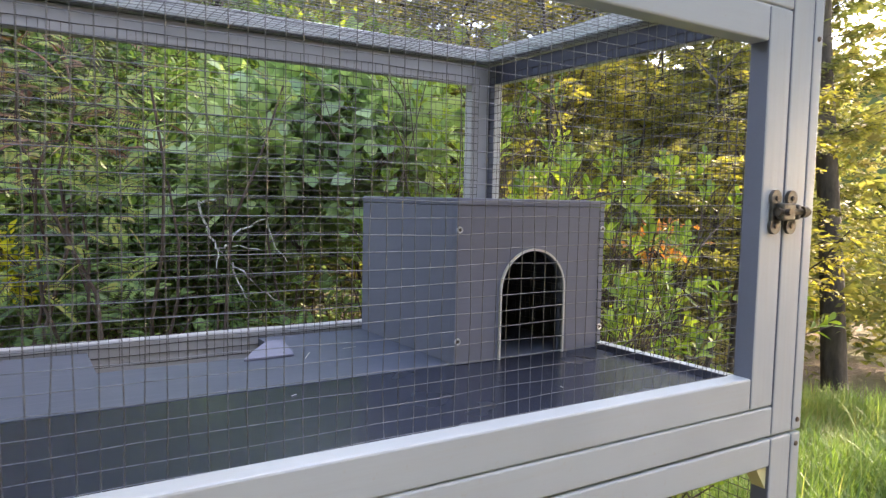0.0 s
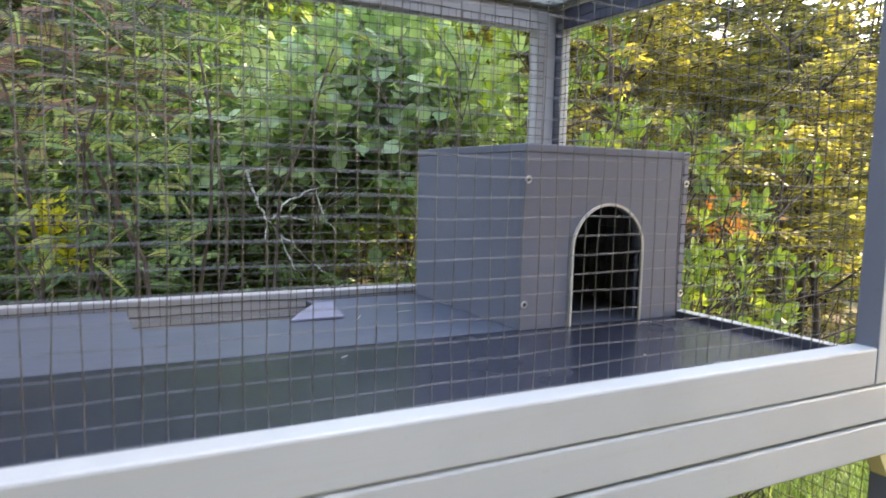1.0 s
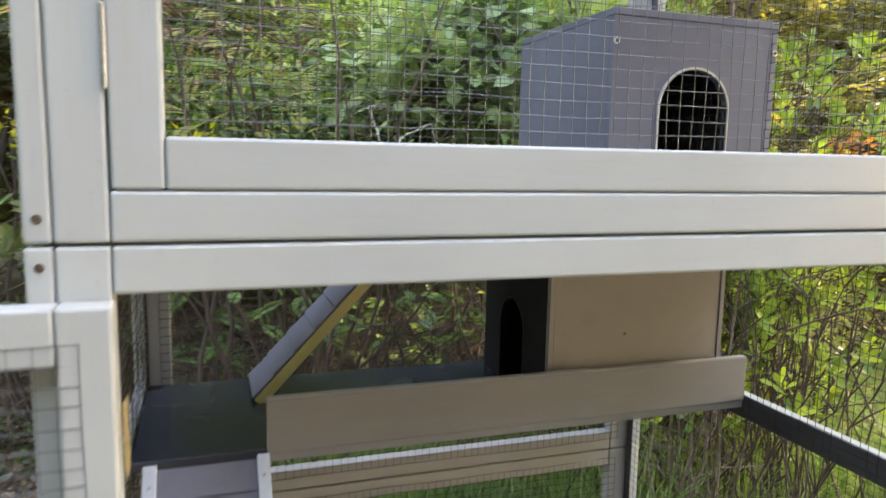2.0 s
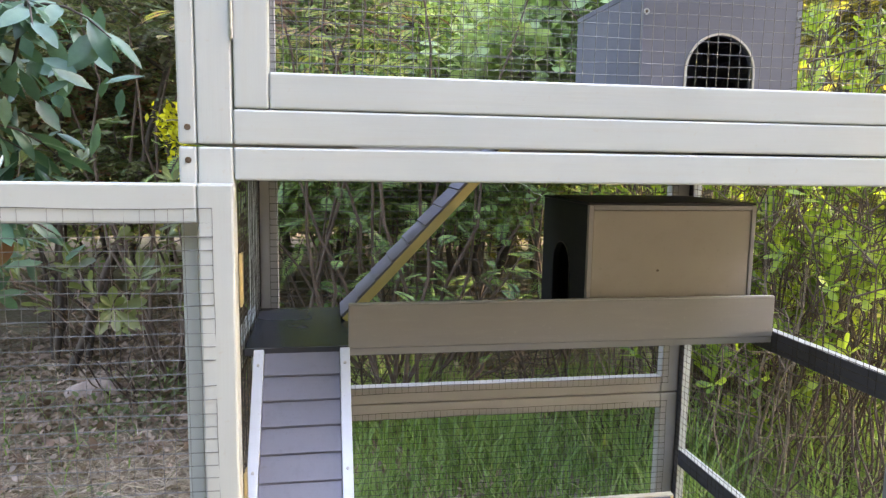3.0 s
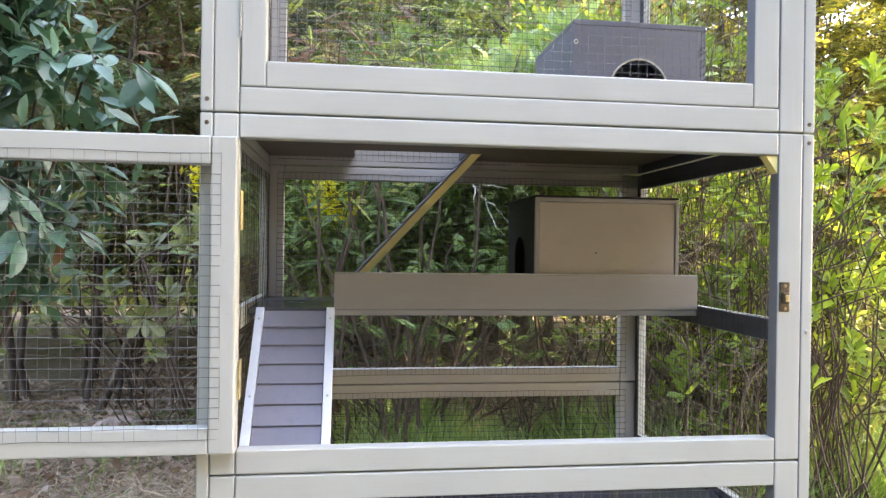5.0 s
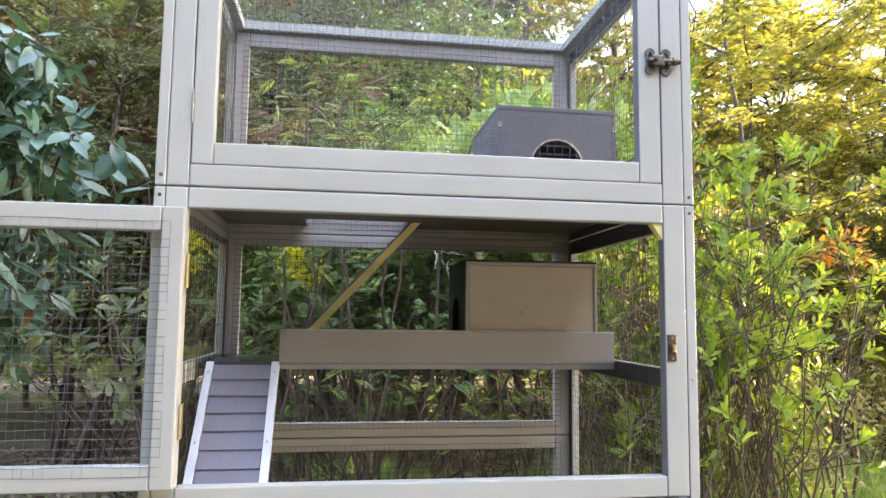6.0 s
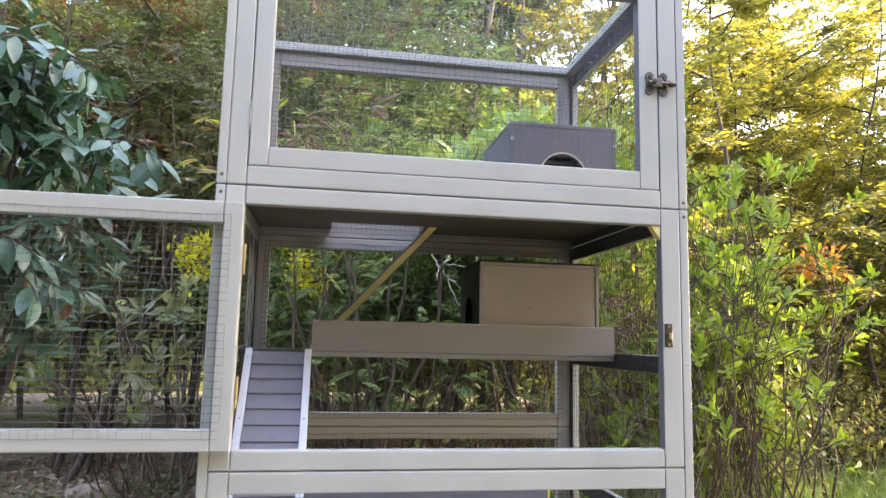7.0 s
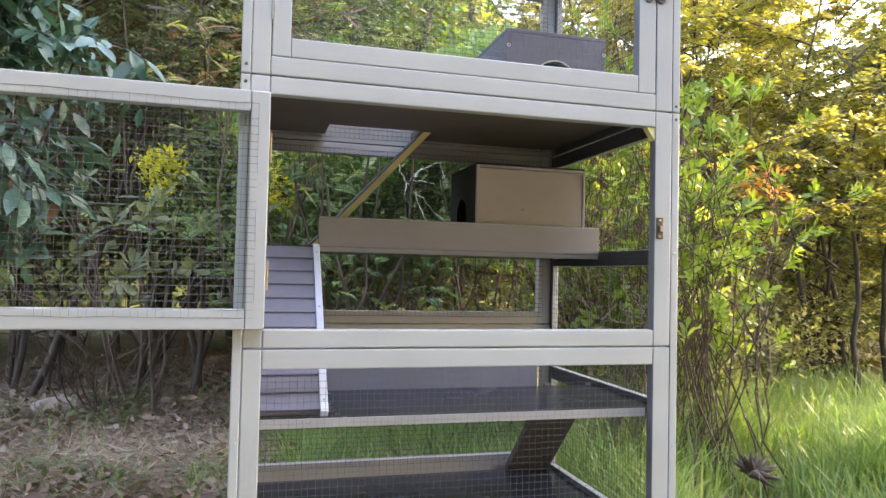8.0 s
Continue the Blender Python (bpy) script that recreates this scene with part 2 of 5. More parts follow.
def bar(name, parent, x0, x1, y0, y1, z0, z1, material=None, bevel=0.0021, label=""):
    """A planed timber with eased edges; the paint's grain follows its length."""
    if material is None:
        d = (x1 - x0, y1 - y0, z1 - z0)
        material = (PAINT_X, PAINT_Y, PAINT_Z)[d.index(max(d))]
    bm = bmesh.new()
    box_into(bm, x0, x1, y0, y1, z0, z1, bevel)
    return part(name, bm, material, parent, label)


def cyl_into(bm, centre, axis, radius, depth, seg=14, r2=None):
    q = Vector((0, 0, 1)).rotation_difference(Vector(axis)).to_matrix().to_4x4()
    bmesh.ops.create_cone(bm, cap_ends=True, segments=seg, radius1=radius, radius2=radius if r2 is None else r2, depth=depth,
                          matrix=Matrix.Translation(centre) @ q)


def mesh_from(name, verts, faces, material, parent=None, label="", kind="", smooth=False):
    me = bpy.data.meshes.new(name)
    me.from_pydata(verts, [], faces)
    me.materials.append(material)
    if smooth:
        me.polygons.foreach_set("use_smooth", [True] * len(me.polygons))
    ob = new(name, me)
    if parent:
        ob.parent = parent
    if label or kind:
        tagged(ob, label, kind=kind)
    return ob


PITCH = 0.0127


def netting(name, parent, origin, u, v, ulen, vlen, label="", seed=1, wave=0.0007, gauge=0.00052, wire=None, weft=1.0, warp=0.85):
    """Welded wire netting over a rectangle: crossing thin wires, each a little crooked."""
    rng = np.random.default_rng(seed)
    o, u, v = np.array(origin, float), np.array(u, float), np.array(v, float)
    n = np.cross(u, v)
    V, F = [], []
    for a, b, la, lb, lift in ((u, v, ulen, vlen, 0.0), (v, u, vlen, ulen, gauge * 1.6)):
        count = round(lb / PITCH)
        wr = gauge * weft if lift == 0.0 else gauge * warp
        gap = lb / count
        seg = max(2, int(la / (PITCH * 4)))
        for k in range(count + 1):
            pos = k * gap
            off = rng.normal(0, wave, seg + 1)
            offn = rng.normal(0, wave, seg + 1)
            base = len(V)
            for s in range(seg + 1):
                c = o + a * (la * s / seg) + b * (pos + off[s]) + n * (lift + offn[s])
                for db, dn in ((wr, 0), (0, wr), (-wr, 0), (0, -wr)):
                    V.append(c + b * db + n * dn)
            for s in range(seg):
                for q in range(4):
                    i, j = base + 4 * s + q, base + 4 * s + (q + 1) % 4
                    F.append((i, j, j + 4, i + 4))
    return mesh_from(name, [tuple(p) for p in V], F, wire or WIRE, parent, label, smooth=True)


def screw(parent, centre, axis=(0, -1, 0), r=0.0031, material=STEEL, label="zinc screw head"):
    bm = bmesh.new()
    c, a = Vector(centre), Vector(axis)
    cyl_into(bm, c + a * 0.0006, a, r, 0.0016, 14, r * 0.8)
    cyl_into(bm, c + a * 0.0012, a, r * 0.35, 0.0012, 6)
    return part("screw", bm, material, parent, label)


def cup_screw(parent, centre):
    """A countersunk screw in a bright cup washer on a front facing -y."""
    x, y, z = centre
    bm = bmesh.new()
    n = 16
    rings = [[bm.verts.new((x + r * math.cos(2 * math.pi * k / n), y + dy, z + r * math.sin(2 * math.pi * k / n))) for k in range(n)]
             for r, dy in ((0.0046, 0.0), (0.0042, -0.0014), (0.0026, -0.0014), (0.0022, -0.0004))]
    for a, b in zip(rings, rings[1:]):
        for k in range(n):
            bm.faces.new((a[k], b[k], b[(k + 1) % n], a[(k + 1) % n]))
    w = part("washer", bm, CUP, parent, "bright cup washer")
    bm = bmesh.new()
    cyl_into(bm, (x, y - 0.0002, z), (0, -1, 0), 0.0023, 0.0006, 12)
    part("screw", bm, BRONZE, w, "dark screw head")


def thing(name, label, category, at=(0, 0, 0), group="", kind=""):
    ob = new(name)
    ob.location = at
    ob.empty_display_size = 0.1
    return tagged(ob, label, category, group, kind)


# ---- ground ----
def height(x, y):
    return 0.035 * noise.noise(Vector((x * 0.6, y * 0.6, 0))) + 0.012 * noise.noise(Vector((x * 2.3, y * 2.3, 3)))


def build_ground():
    ticks = [-400, -120, -40, -16, -9] + [i * 0.25 for i in range(-24, 33)] + [12, 20, 45, 130, 400]
    V = [(x, y, height(x, y) if abs(x) < 9 and abs(y) < 9 else 0.0) for y in ticks for x in ticks]
    n = len(ticks)
    F = [(j * n + i, j * n + i + 1, (j + 1) * n + i + 1, (j + 1) * n + i) for j in range(n - 1) for i in range(n - 1)]
    ob = mesh_from("ground", V, F, SOIL, smooth=True)
    tagged(ob, "brown garden soil with dry leaf litter and thin grass", "ground", kind="structure")


build_ground()

# ---- hutch ----
hutch = thing("animal_hutch", "tall three-tier pale grey painted wooden hutch with wire netting", "hutch")
X0, X1 = 0.0, 0.757              # front opening
P0, P1 = -0.032, 0.794           # front panel
S0, S1 = -0.049, 0.812           # outer faces of the side panels
TH = 0.022                       # timber thickness
YB0, YB1 = 0.588, 0.610          # rear panel
J0, J1, J2, TOP = 0.086, 0.5585, 1.0325, 1.518
GAP = 0.0012


def shaded_face(ob, sign, paint=None):
    """Slate or blue-black second colour on -x faces: shade put into the colour."""
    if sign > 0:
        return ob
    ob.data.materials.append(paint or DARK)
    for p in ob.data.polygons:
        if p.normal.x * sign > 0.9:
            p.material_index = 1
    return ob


def side_panel(x0, x1, inward, z0, z1, rails, seed):
    """A side frame with netting on its inner face; rails are pairs of heights."""
    xin = x1 + 0.001 if inward > 0 else x0 - 0.001
    p = netting("side_panel", hutch, (xin, 0.024, rails[0][1] - 0.0135), (0, 1, 0), (0, 0, 1), 0.562, rails[-1][0] - rails[0][1] + 0.027, "dull wire netting in a side frame", seed, wire=WIRE_OLD)
    shaded_face(bar("stile", p, x0, x1, 0.0, 0.036, z0 + GAP, z1 - GAP), inward)
    shaded_face(bar("stile", p, x0, x1, 0.574, 0.610, z0 + GAP, z1 - GAP), inward)
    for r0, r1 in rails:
        shaded_face(bar("rail", p, x0, x1, 0.0365, 0.5735, r0, r1), inward, NAVY)
    return p


LOWER_RAILS = ((0.136, 0.171), (0.407, 0.442), (0.721, 0.756), (0.998, J2 - GAP))
UPPER_RAILS = ((J2 + GAP, 1.076), (1.484, TOP - GAP))
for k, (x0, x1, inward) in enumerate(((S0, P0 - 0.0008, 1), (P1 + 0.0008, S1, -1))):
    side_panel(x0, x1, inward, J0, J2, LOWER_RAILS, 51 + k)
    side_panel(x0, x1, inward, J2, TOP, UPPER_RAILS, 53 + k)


def back_panel(z0, z1, low, high, seed, lap=0.0135):
    p = netting("back_panel", hutch, (X0 - 0.0135, YB0 - 0.001, low - lap), (1, 0, 0), (0, 0, 1), X1 - X0 + 0.027, high - low + lap + 0.0135, "dull wire netting in a rear frame", seed, wire=WIRE_OLD, warp=0.6)
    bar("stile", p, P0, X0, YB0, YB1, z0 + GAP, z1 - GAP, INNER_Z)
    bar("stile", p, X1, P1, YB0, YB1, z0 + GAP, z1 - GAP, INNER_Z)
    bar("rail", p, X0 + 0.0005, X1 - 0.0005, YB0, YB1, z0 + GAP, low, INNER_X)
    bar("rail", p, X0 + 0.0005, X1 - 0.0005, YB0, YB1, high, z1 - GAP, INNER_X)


back_panel(J0, J1, 0.200, 0.527, 5)
back_panel(J1, J2, 0.592, 1.003, 6)
back_panel(J2, TOP, 1.080, 1.482, 7, 0.034)


def front_frame(z0, z1, low, high):
    """The fixed frame of one tier's front."""
    f = bar("front_frame", hutch, X0 + 0.0006, X1 - 0.0006, 0.0, TH, high, z1 - GAP, label="pale grey painted front frame")
    bar("rail", f, X0 + 0.0006, X1 - 0.0006, 0.0, TH, z0 + GAP, low)
    shaded_face(bar("stile", f, P0, X0, 0.0, TH, z0 + GAP, z1 - GAP), 1)
    shaded_face(bar("stile", f, X1, P1, 0.0, TH, z0 + GAP, z1 - GAP), -1)
    return f


front_frame(J0, J1, 0.122, 0.523)
front_frame(J1, J2, 0.5915, 1.000)
front_frame(J2, TOP, 1.0665, 1.4835)
low_net = netting("front_netting", hutch, (X0 - 0.0135, TH + 0.001, 0.1085), (1, 0, 0), (0, 0, 1), X1 - X0 + 0.027, 0.428, "galvanised wire netting behind the lower front frame", 11, gauge=0.00032)


def door(w, z0, z1, seed, name, label, gauge, weft, warp):
    """A netted door in its closed place; the hinge edge lies on x = 0, the front on y = 0. Netting on the inner face."""
    d = netting(name, hutch, (0.0205, TH + 0.0008, z0 + 0.0215), (1, 0, 0), (0, 0, 1), w - 0.0475, z1 - z0 - 0.045, label, seed, gauge=gauge, weft=weft, warp=warp)
    bar("stile", d, 0.0018, 0.0335, 0.0, TH, z0 + 0.001, z1 - 0.001)
    shaded_face(bar("stile", d, w - 0.040, w - 0.0018, 0.0, TH, z0 + 0.001, z1 - 0.001), -1)
    bar("rail", d, 0.034, w - 0.0405, 0.0, TH, z0 + 0.001, z0 + 0.035)
    bar("rail", d, 0.034, w - 0.0405, 0.0, TH, z1 - 0.037, z1 - 0.001)
    return d


upper = door(0.757, 1.0665, 1.4835, 21, "door", "closed netted door of the top tier", 0.0004, 0.75, 0.95)
middle = door(0.757, 0.5925, 0.9985, 22, "door", "netted door of the middle tier swung fully open", 0.0004, 1.0, 0.62)
screw(middle, (0.757 - 0.040, TH * 0.5, 0.73), (-1, 0, 0), 0.0028, BRONZE, "dark screw head")
middle.matrix_basis = pose(0.004, -0.003, 0, 0, 0, 180)


def hinge(parent, x, y, z, material, h=0.05, label="folded steel hinge"):
    """A slim butt hinge: its knuckle stands just proud of the gap, the leaves lie in it."""
    bm = bmesh.new()
    for k in range(5):
        cyl_into(bm, (x, y, z + (k - 2) * h / 5), (0, 0, 1), 0.0016, h / 5 - 0.0006, 10)
    cyl_into(bm, (x, y, z), (0, 0, 1), 0.001, h + 0.002, 8)
    box_into(bm, x - 0.0008, x + 0.0008, y, y + 0.016, z - h / 2, z + h / 2, 0.0002)
    return part("hinge", bm, material, parent, label)


for z in (1.155, 1.40):
    hinge(hutch, 0.0005, -0.0008, z, STEEL)
for z in (0.905, 0.685):
    hinge(hutch, 0.0052, -0.006, z, BRASS, label="brass hinge")


def latch():
    """Barrel latch across the top door's stile and the frame."""
    bm = bmesh.new()
    for x, w in ((0.7375, 0.0085), (0.7655, 0.0085)):
        for z in (1.2605, 1.2895):
            cyl_into(bm, (x, -0.002, z), (0, 1, 0), w, 0.004, 18)
        box_into(bm, x - w * 0.8, x + w * 0.8, -0.004, 0.0, 1.262, 1.288, 0.001)
    box_into(bm, 0.738, 0.7605, -0.0115, -0.002, 1.2665, 1.2845, 0.002)
    box_into(bm, 0.7655, 0.7725, -0.0105, -0.002, 1.2675, 1.2835, 0.002)
    p = part("latch", bm, PEWTER, hutch, "dull bronze barrel latch")
    bm = bmesh.new()
    cyl_into(bm, (0.757, -0.0075, 1.2755), (1, 0, 0), 0.0042, 0.048, 14)
    cyl_into(bm, (0.779, -0.0075, 1.2755), (1, 0, 0), 0.0062, 0.008, 14)
    cyl_into(bm, (0.785, -0.0075, 1.2755), (1, 0, 0), 0.0045, 0.006, 14)
    cyl_into(bm, (0.744, -0.0135, 1.2755), (0, 1, 0), 0.0036, 0.006, 12)
    part("bolt", bm, BRONZE, p, "dark bronze bolt")
    for x in (0.7375, 0.7655):
        for z in (1.2605, 1.2895):
            screw(p, (x, -0.004, z), r=0.003, material=BRONZE, label="bronze screw")


latch()


def strike():
    bm = bmesh.new()
    box_into(bm, 0.7595, 0.7755, -0.0028, 0.0, 0.774, 0.817, 0.0014)
    box_into(bm, 0.7625, 0.7725, -0.008, -0.0028, 0.786, 0.802, 0.002)
    p = part("strike_plate", bm, BRONZE, hutch, "dark bronze latch catch")
    bm = bmesh.new()
    box_into(bm, 0.765, 0.770, -0.0095, -0.008, 0.789, 0.799, 0.0005)
    part("tongue", bm, BRASS, p)
    for z in (0.7785, 0.8115):
        screw(p, (0.7675, -0.0028, z), r=0.0026, material=BRASS, label="brass screw")


strike()

for x, z, mtl in ((-0.0405, 1.049, RUST), (-0.0405, 1.0185, RUST), (0.8035, 1.0455, RUST), (0.8035, 1.0185, RUST), (0.8035, 0.745, STEEL), (0.8035, 0.36, STEEL), (-0.0405, 0.40, STEEL), (-0.0405, 1.46, RUST), (0.8035, 1.46, RUST)):
    screw(hutch, (x, 0.0, z), material=mtl, label="weathered screw head")


def roof():
    r = netting("roof_panel", hutch, (S0 + 0.02, 0.018, TOP + 0.001), (1, 0, 0), (0, 1, 0), S1 - S0 - 0.04, 0.574, "galvanised wire netting in a roof frame", 31)
    for y0, y1 in ((0.0, 0.036), (0.574, 0.610)):
        bar("rail", r, S0, S1, y0, y1, TOP + 0.002, TOP + 0.024)
    for x0, x1 in ((S0, S0 + 0.036), (S1 - 0.036, S1)):
        bar("rail", r, x0, x1, 0.0365, 0.5735, TOP + 0.002, TOP + 0.024)


roof()

# floors and shelves
FZ = 1.068
bar("floor_board", hutch, P0 + 0.001, P1 - 0.001, TH + 0.002, 0.309, FZ - 0.012, FZ, FLOOR_DARK, 0.0008, "charcoal painted floor board")
HX0, HX1, HY = 0.149, 0.378, 0.466
bm = bmesh.new()
box_into(bm, P0 + 0.001, HX0, 0.3118, YB0 - 0.003, FZ - 0.0118, FZ + 0.0002, 0)
box_into(bm, HX1, P1 - 0.001, 0.3118, YB0 - 0.003, FZ - 0.0118, FZ + 0.0002, 0)
box_into(bm, HX0, HX1, 0.3118, HY, FZ - 0.0118, FZ + 0.0002, 0)
bmesh.ops.remove_doubles(bm, verts=bm.verts, dist=1e-5)
part("floor_board", bm, FLOOR_GREY, hutch, "slate painted floor board with a ramp opening")
bm = bmesh.new()
box_into(bm, P0 + 0.001, P1 - 0.001, TH + 0.002, HY - 0.001, FZ - 0.016, FZ - 0.0123, 0)
box_into(bm, P0 + 0.001, HX0, HY - 0.001, YB0 - 0.003, FZ - 0.016, FZ - 0.0123, 0)
box_into(bm, HX1, P1 - 0.001, HY - 0.001, YB0 - 0.003, FZ - 0.016, FZ - 0.0123, 0)
part("ceiling_lining", bm, UNDERSIDE, hutch, "brown plywood underside of the top floor")

bar("shelf", hutch, P0 + 0.001, P1 - 0.001, 0.3155, YB0 - 0.002, 0.738, 0.750, FLOOR_DARK, 0.0008, "charcoal painted shelf")
bar("shelf_edging", hutch, P0 + 0.002, 0.1165, 0.3128, 0.3152, 0.739, 0.7502, LIP, 0.0006, "worn grey front edge of the shelf")
bar("guard_board", hutch, 0.117, P1 + 0.0, 0.304, 0.315, 0.7486, 0.812, TAUPE, 0.001, "taupe guard board along the shelf")
bar("shelf_edging", hutch, 0.117, P1, 0.306, 0.315, 0.7375, 0.7478, TAUPE, 0.0008, "taupe edging strip of the shelf")
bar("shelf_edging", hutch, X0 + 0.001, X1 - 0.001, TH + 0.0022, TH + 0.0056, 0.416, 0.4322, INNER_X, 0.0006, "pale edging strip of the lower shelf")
bar("shelf", hutch, P0 + 0.001, P1 - 0.001, TH + 0.006, 0.312, 0.420, 0.432, FLOOR_DARK, 0.0008, "charcoal painted lower shelf")
bar("top_edge", hutch, 0.112, 0.645, 0.3128, 0.3242, 0.4814, 0.4842, RAW_EDGE, 0.0006, "pale worn top edge of the guard board")
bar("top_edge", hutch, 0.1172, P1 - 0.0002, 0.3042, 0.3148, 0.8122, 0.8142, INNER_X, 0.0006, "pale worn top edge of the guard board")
bar("guard_board", hutch, 0.112, 0.64, 0.313, 0.324, 0.40, 0.481, DARK, 0.001, "slate guard board behind the lower shelf")
bar("guard_end", hutch, 0.6405, 0.645, 0.313, 0.324, 0.40, 0.481, PINE, 0.0005, "raw pine end of the guard board")
bar("floor_board", hutch, P0 + 0.001, P1 - 0.001, TH + 0.004, YB0 - 0.002, 0.147, 0.159, FLOOR_DARK, 0.0008, "charcoal painted bottom floor board")
for sx0, sx1 in ((P0, X0 - 0.002), (X1 + 0.002, P1)):
    for y0, y1 in ((0.0, 0.03), (0.58, 0.61)):
        bar("leg", hutch, sx0, sx1, y0, y1, -0.03, J0 + GAP)

bm = bmesh.new()
tri = [bm.verts.new(p) for p in ((0.757, 0.004, 0.9995), (0.739, 0.004, 0.9995), (0.757, 0.004, 0.974), (0.757, 0.02, 0.9995), (0.739, 0.02, 0.9995), (0.757, 0.02, 0.974))]
for f in ((0, 1, 2), (3, 5, 4), (0, 3, 4, 1), (1, 4, 5, 2), (2, 5, 3, 0)):
    bm.faces.new([tri[i] for i in f])
bmesh.ops.recalc_face_normals(bm, faces=bm.faces)
part("corner_block", bm, PINE, hutch, "raw pine corner block")


def ramp(start, end, width, wdir, board_mat, rail_mat, n, label, flush=False):
    """A ramp from start (high) to end (low): a board, lapped treads and two side strips."""
    a, b, w = Vector(start), Vector(end), Vector(wdir)
    L = (b - a).length
    ex = (b - a).normalized()
    ez = w.cross(ex)
    if ez.z < 0:
        ez = -ez
    m = Matrix.Translation(a) @ Matrix((ex, w, ez)).transposed().to_4x4()
    bm = bmesh.new()
    box_into(bm, 0, L, 0.004, width - 0.004, -0.008, 0.0, 0.0008, m)
    r = part("ramp", bm, board_mat, hutch, label)
    step = L / n
    inset = 0.0005 if flush else 0.0145
    for i in range(n):
        bm = bmesh.new()
        tilt = m @ pose(i * step, 0, 0.0006, 0, -3.2 if flush else -6.5, 0)
        box_into(bm, 0.0, step * 0.985, inset, width - inset, 0.0, 0.0036 if flush else 0.0042, 0.0009, tilt)
        part("tread", bm, board_mat, r)
    if flush:
        for y in (0.0, width - 0.0035):
            bm = bmesh.new()
            box_into(bm, -0.002, L, y, y + 0.0035, -0.0135, 0.0012, 0.0006, m)
            part("edge_strip", bm, rail_mat, r, "raw pine edge")
        return r
    for y in (0.0, width - 0.014):
        bm = bmesh.new()
        box_into(bm, -0.004, L + 0.004, y, y + 0.014, -0.009, 0.0105, 0.001, m)
        s = part("side_strip", bm, rail_mat, r)
        for k in (0.05, 0.42, 0.95):
            c = m @ Vector((L * k, y + 0.007, 0.0105))
            screw(r, c, tuple(ez), 0.0022, STEEL, "small screw head")
    return r


STRIP = painted_wood("pale_blue_grey_strip", (0.72, 0.77, 0.86), (0.46, 0.47, 0.5), 0.3, (3, 3, 3))
ramp((-0.0155, 0.302, 0.743), (-0.0145, 0.034, 0.441), 0.134, (1, 0, 0), TREAD, STRIP, 11, "slate ramp with lapped treads and pale side strips")
ramp((0.396, 0.470, FZ - 0.008), (0.113, 0.470, 0.754), 0.108, (0, 1, 0), TREAD, PINE, 10, "slate ramp with lapped treads and raw pine edges", True)
ramp((0.668, 0.326, 0.425), (0.668, 0.584, 0.160), 0.122, (1, 0, 0), BROWN, BROWN, 9, "brown ramp under the lower shelf")


LILAC = painted_wood("pale_lilac_grey_paint", (0.22, 0.22, 0.27), (0.13, 0.125, 0.15), 0.5, (4, 4, 4), 0.4, 0.4)


def ramp_flap():
    """A thin worn flap of board lying over the corner of the ramp opening."""
    bm = bmesh.new()
    plan = ((0.316, 0.444, 0.003), (0.384, 0.447, 0.004), (0.398, 0.532, 0.010), (0.372, 0.528, 0.012), (0.338, 0.478, 0.008))
    low = [bm.verts.new((x, y, FZ + 0.0005 + 0.1 * h)) for x, y, h in plan]
    top = [bm.verts.new((x, y, FZ + 0.0026 + 0.35 * h)) for x, y, h in plan]
    bm.faces.new(top)
    bm.faces.new(low[::-1])
    for i in range(5):
        j = (i + 1) % 5
        bm.faces.new((low[i], low[j], top[j], top[i]))
    bmesh.ops.bevel(bm, geom=list(bm.edges), offset=0.0006, segments=1, affect='EDGES')
    part("ramp_flap", bm, LILAC, hutch, "worn lilac-grey flap at the ramp opening")


ramp_flap()

# ---- nest boxes ----
def arch_outline(cx, z0, w, h, n=14):
    """Outline of a round-headed opening, from its left foot over the top to its right foot."""
    r = w / 2
    pts = [(cx - r, z0)]
    for i in range(n + 1):
        a = math.pi - math.pi * i / n
        pts.append((cx + r * math.cos(a), z0 + h - r + r * math.sin(a)))
    pts.append((cx + r, z0))
    return pts


def arched_board(x0, x1, z0, z1, cx, w, h, y0, y1, n=20):
    """A board with a round-headed opening cut through it, in the xz plane."""
    bm = bmesh.new()
    inner = arch_outline(cx, z0, w, h, n)
    k = len(inner)
    outer = [(x0, z0)]
    for i in range(1, k - 1):
        f = (i - 1) / (k - 3)
        if f < 0.3:
            outer.append((x0, z0 + (z1 - z0) * (0.35 + f / 0.3 * 0.65)))
        elif f <= 0.7:
            outer.append((x0 + (x1 - x0) * (f - 0.3) / 0.4, z1))
        else:
            outer.append((x1, z1 - (z1 - z0) * (f - 0.7) / 0.3 * 0.65))
    outer.append((x1, z0))
    rows = []
    for y in (y0, y1):
        rows.append(([bm.verts.new((x, y, z)) for x, z in inner], [bm.verts.new((x, y, z)) for x, z in outer]))
    for i in range(k - 1):
        bm.faces.new((rows[0][0][i], rows[0][0][i + 1], rows[0][1][i + 1], rows[0][1][i]))
        bm.faces.new((rows[1][0][i], rows[1][1][i], rows[1][1][i + 1], rows[1][0][i + 1]))
        bm.faces.new((rows[0][0][i], rows[1][0][i], rows[1][0][i + 1], rows[0][0][i + 1]))
        bm.faces.new((rows[0][1][i], rows[0][1][i + 1], rows[1][1][i + 1], rows[1][1][i]))
    for i in (0, k - 1):
        bm.faces.new((rows[0][0][i], rows[0][1][i], rows[1][1][i], rows[1][0][i]))
    bmesh.ops.recalc_face_normals(bm, faces=bm.faces)
    return bm


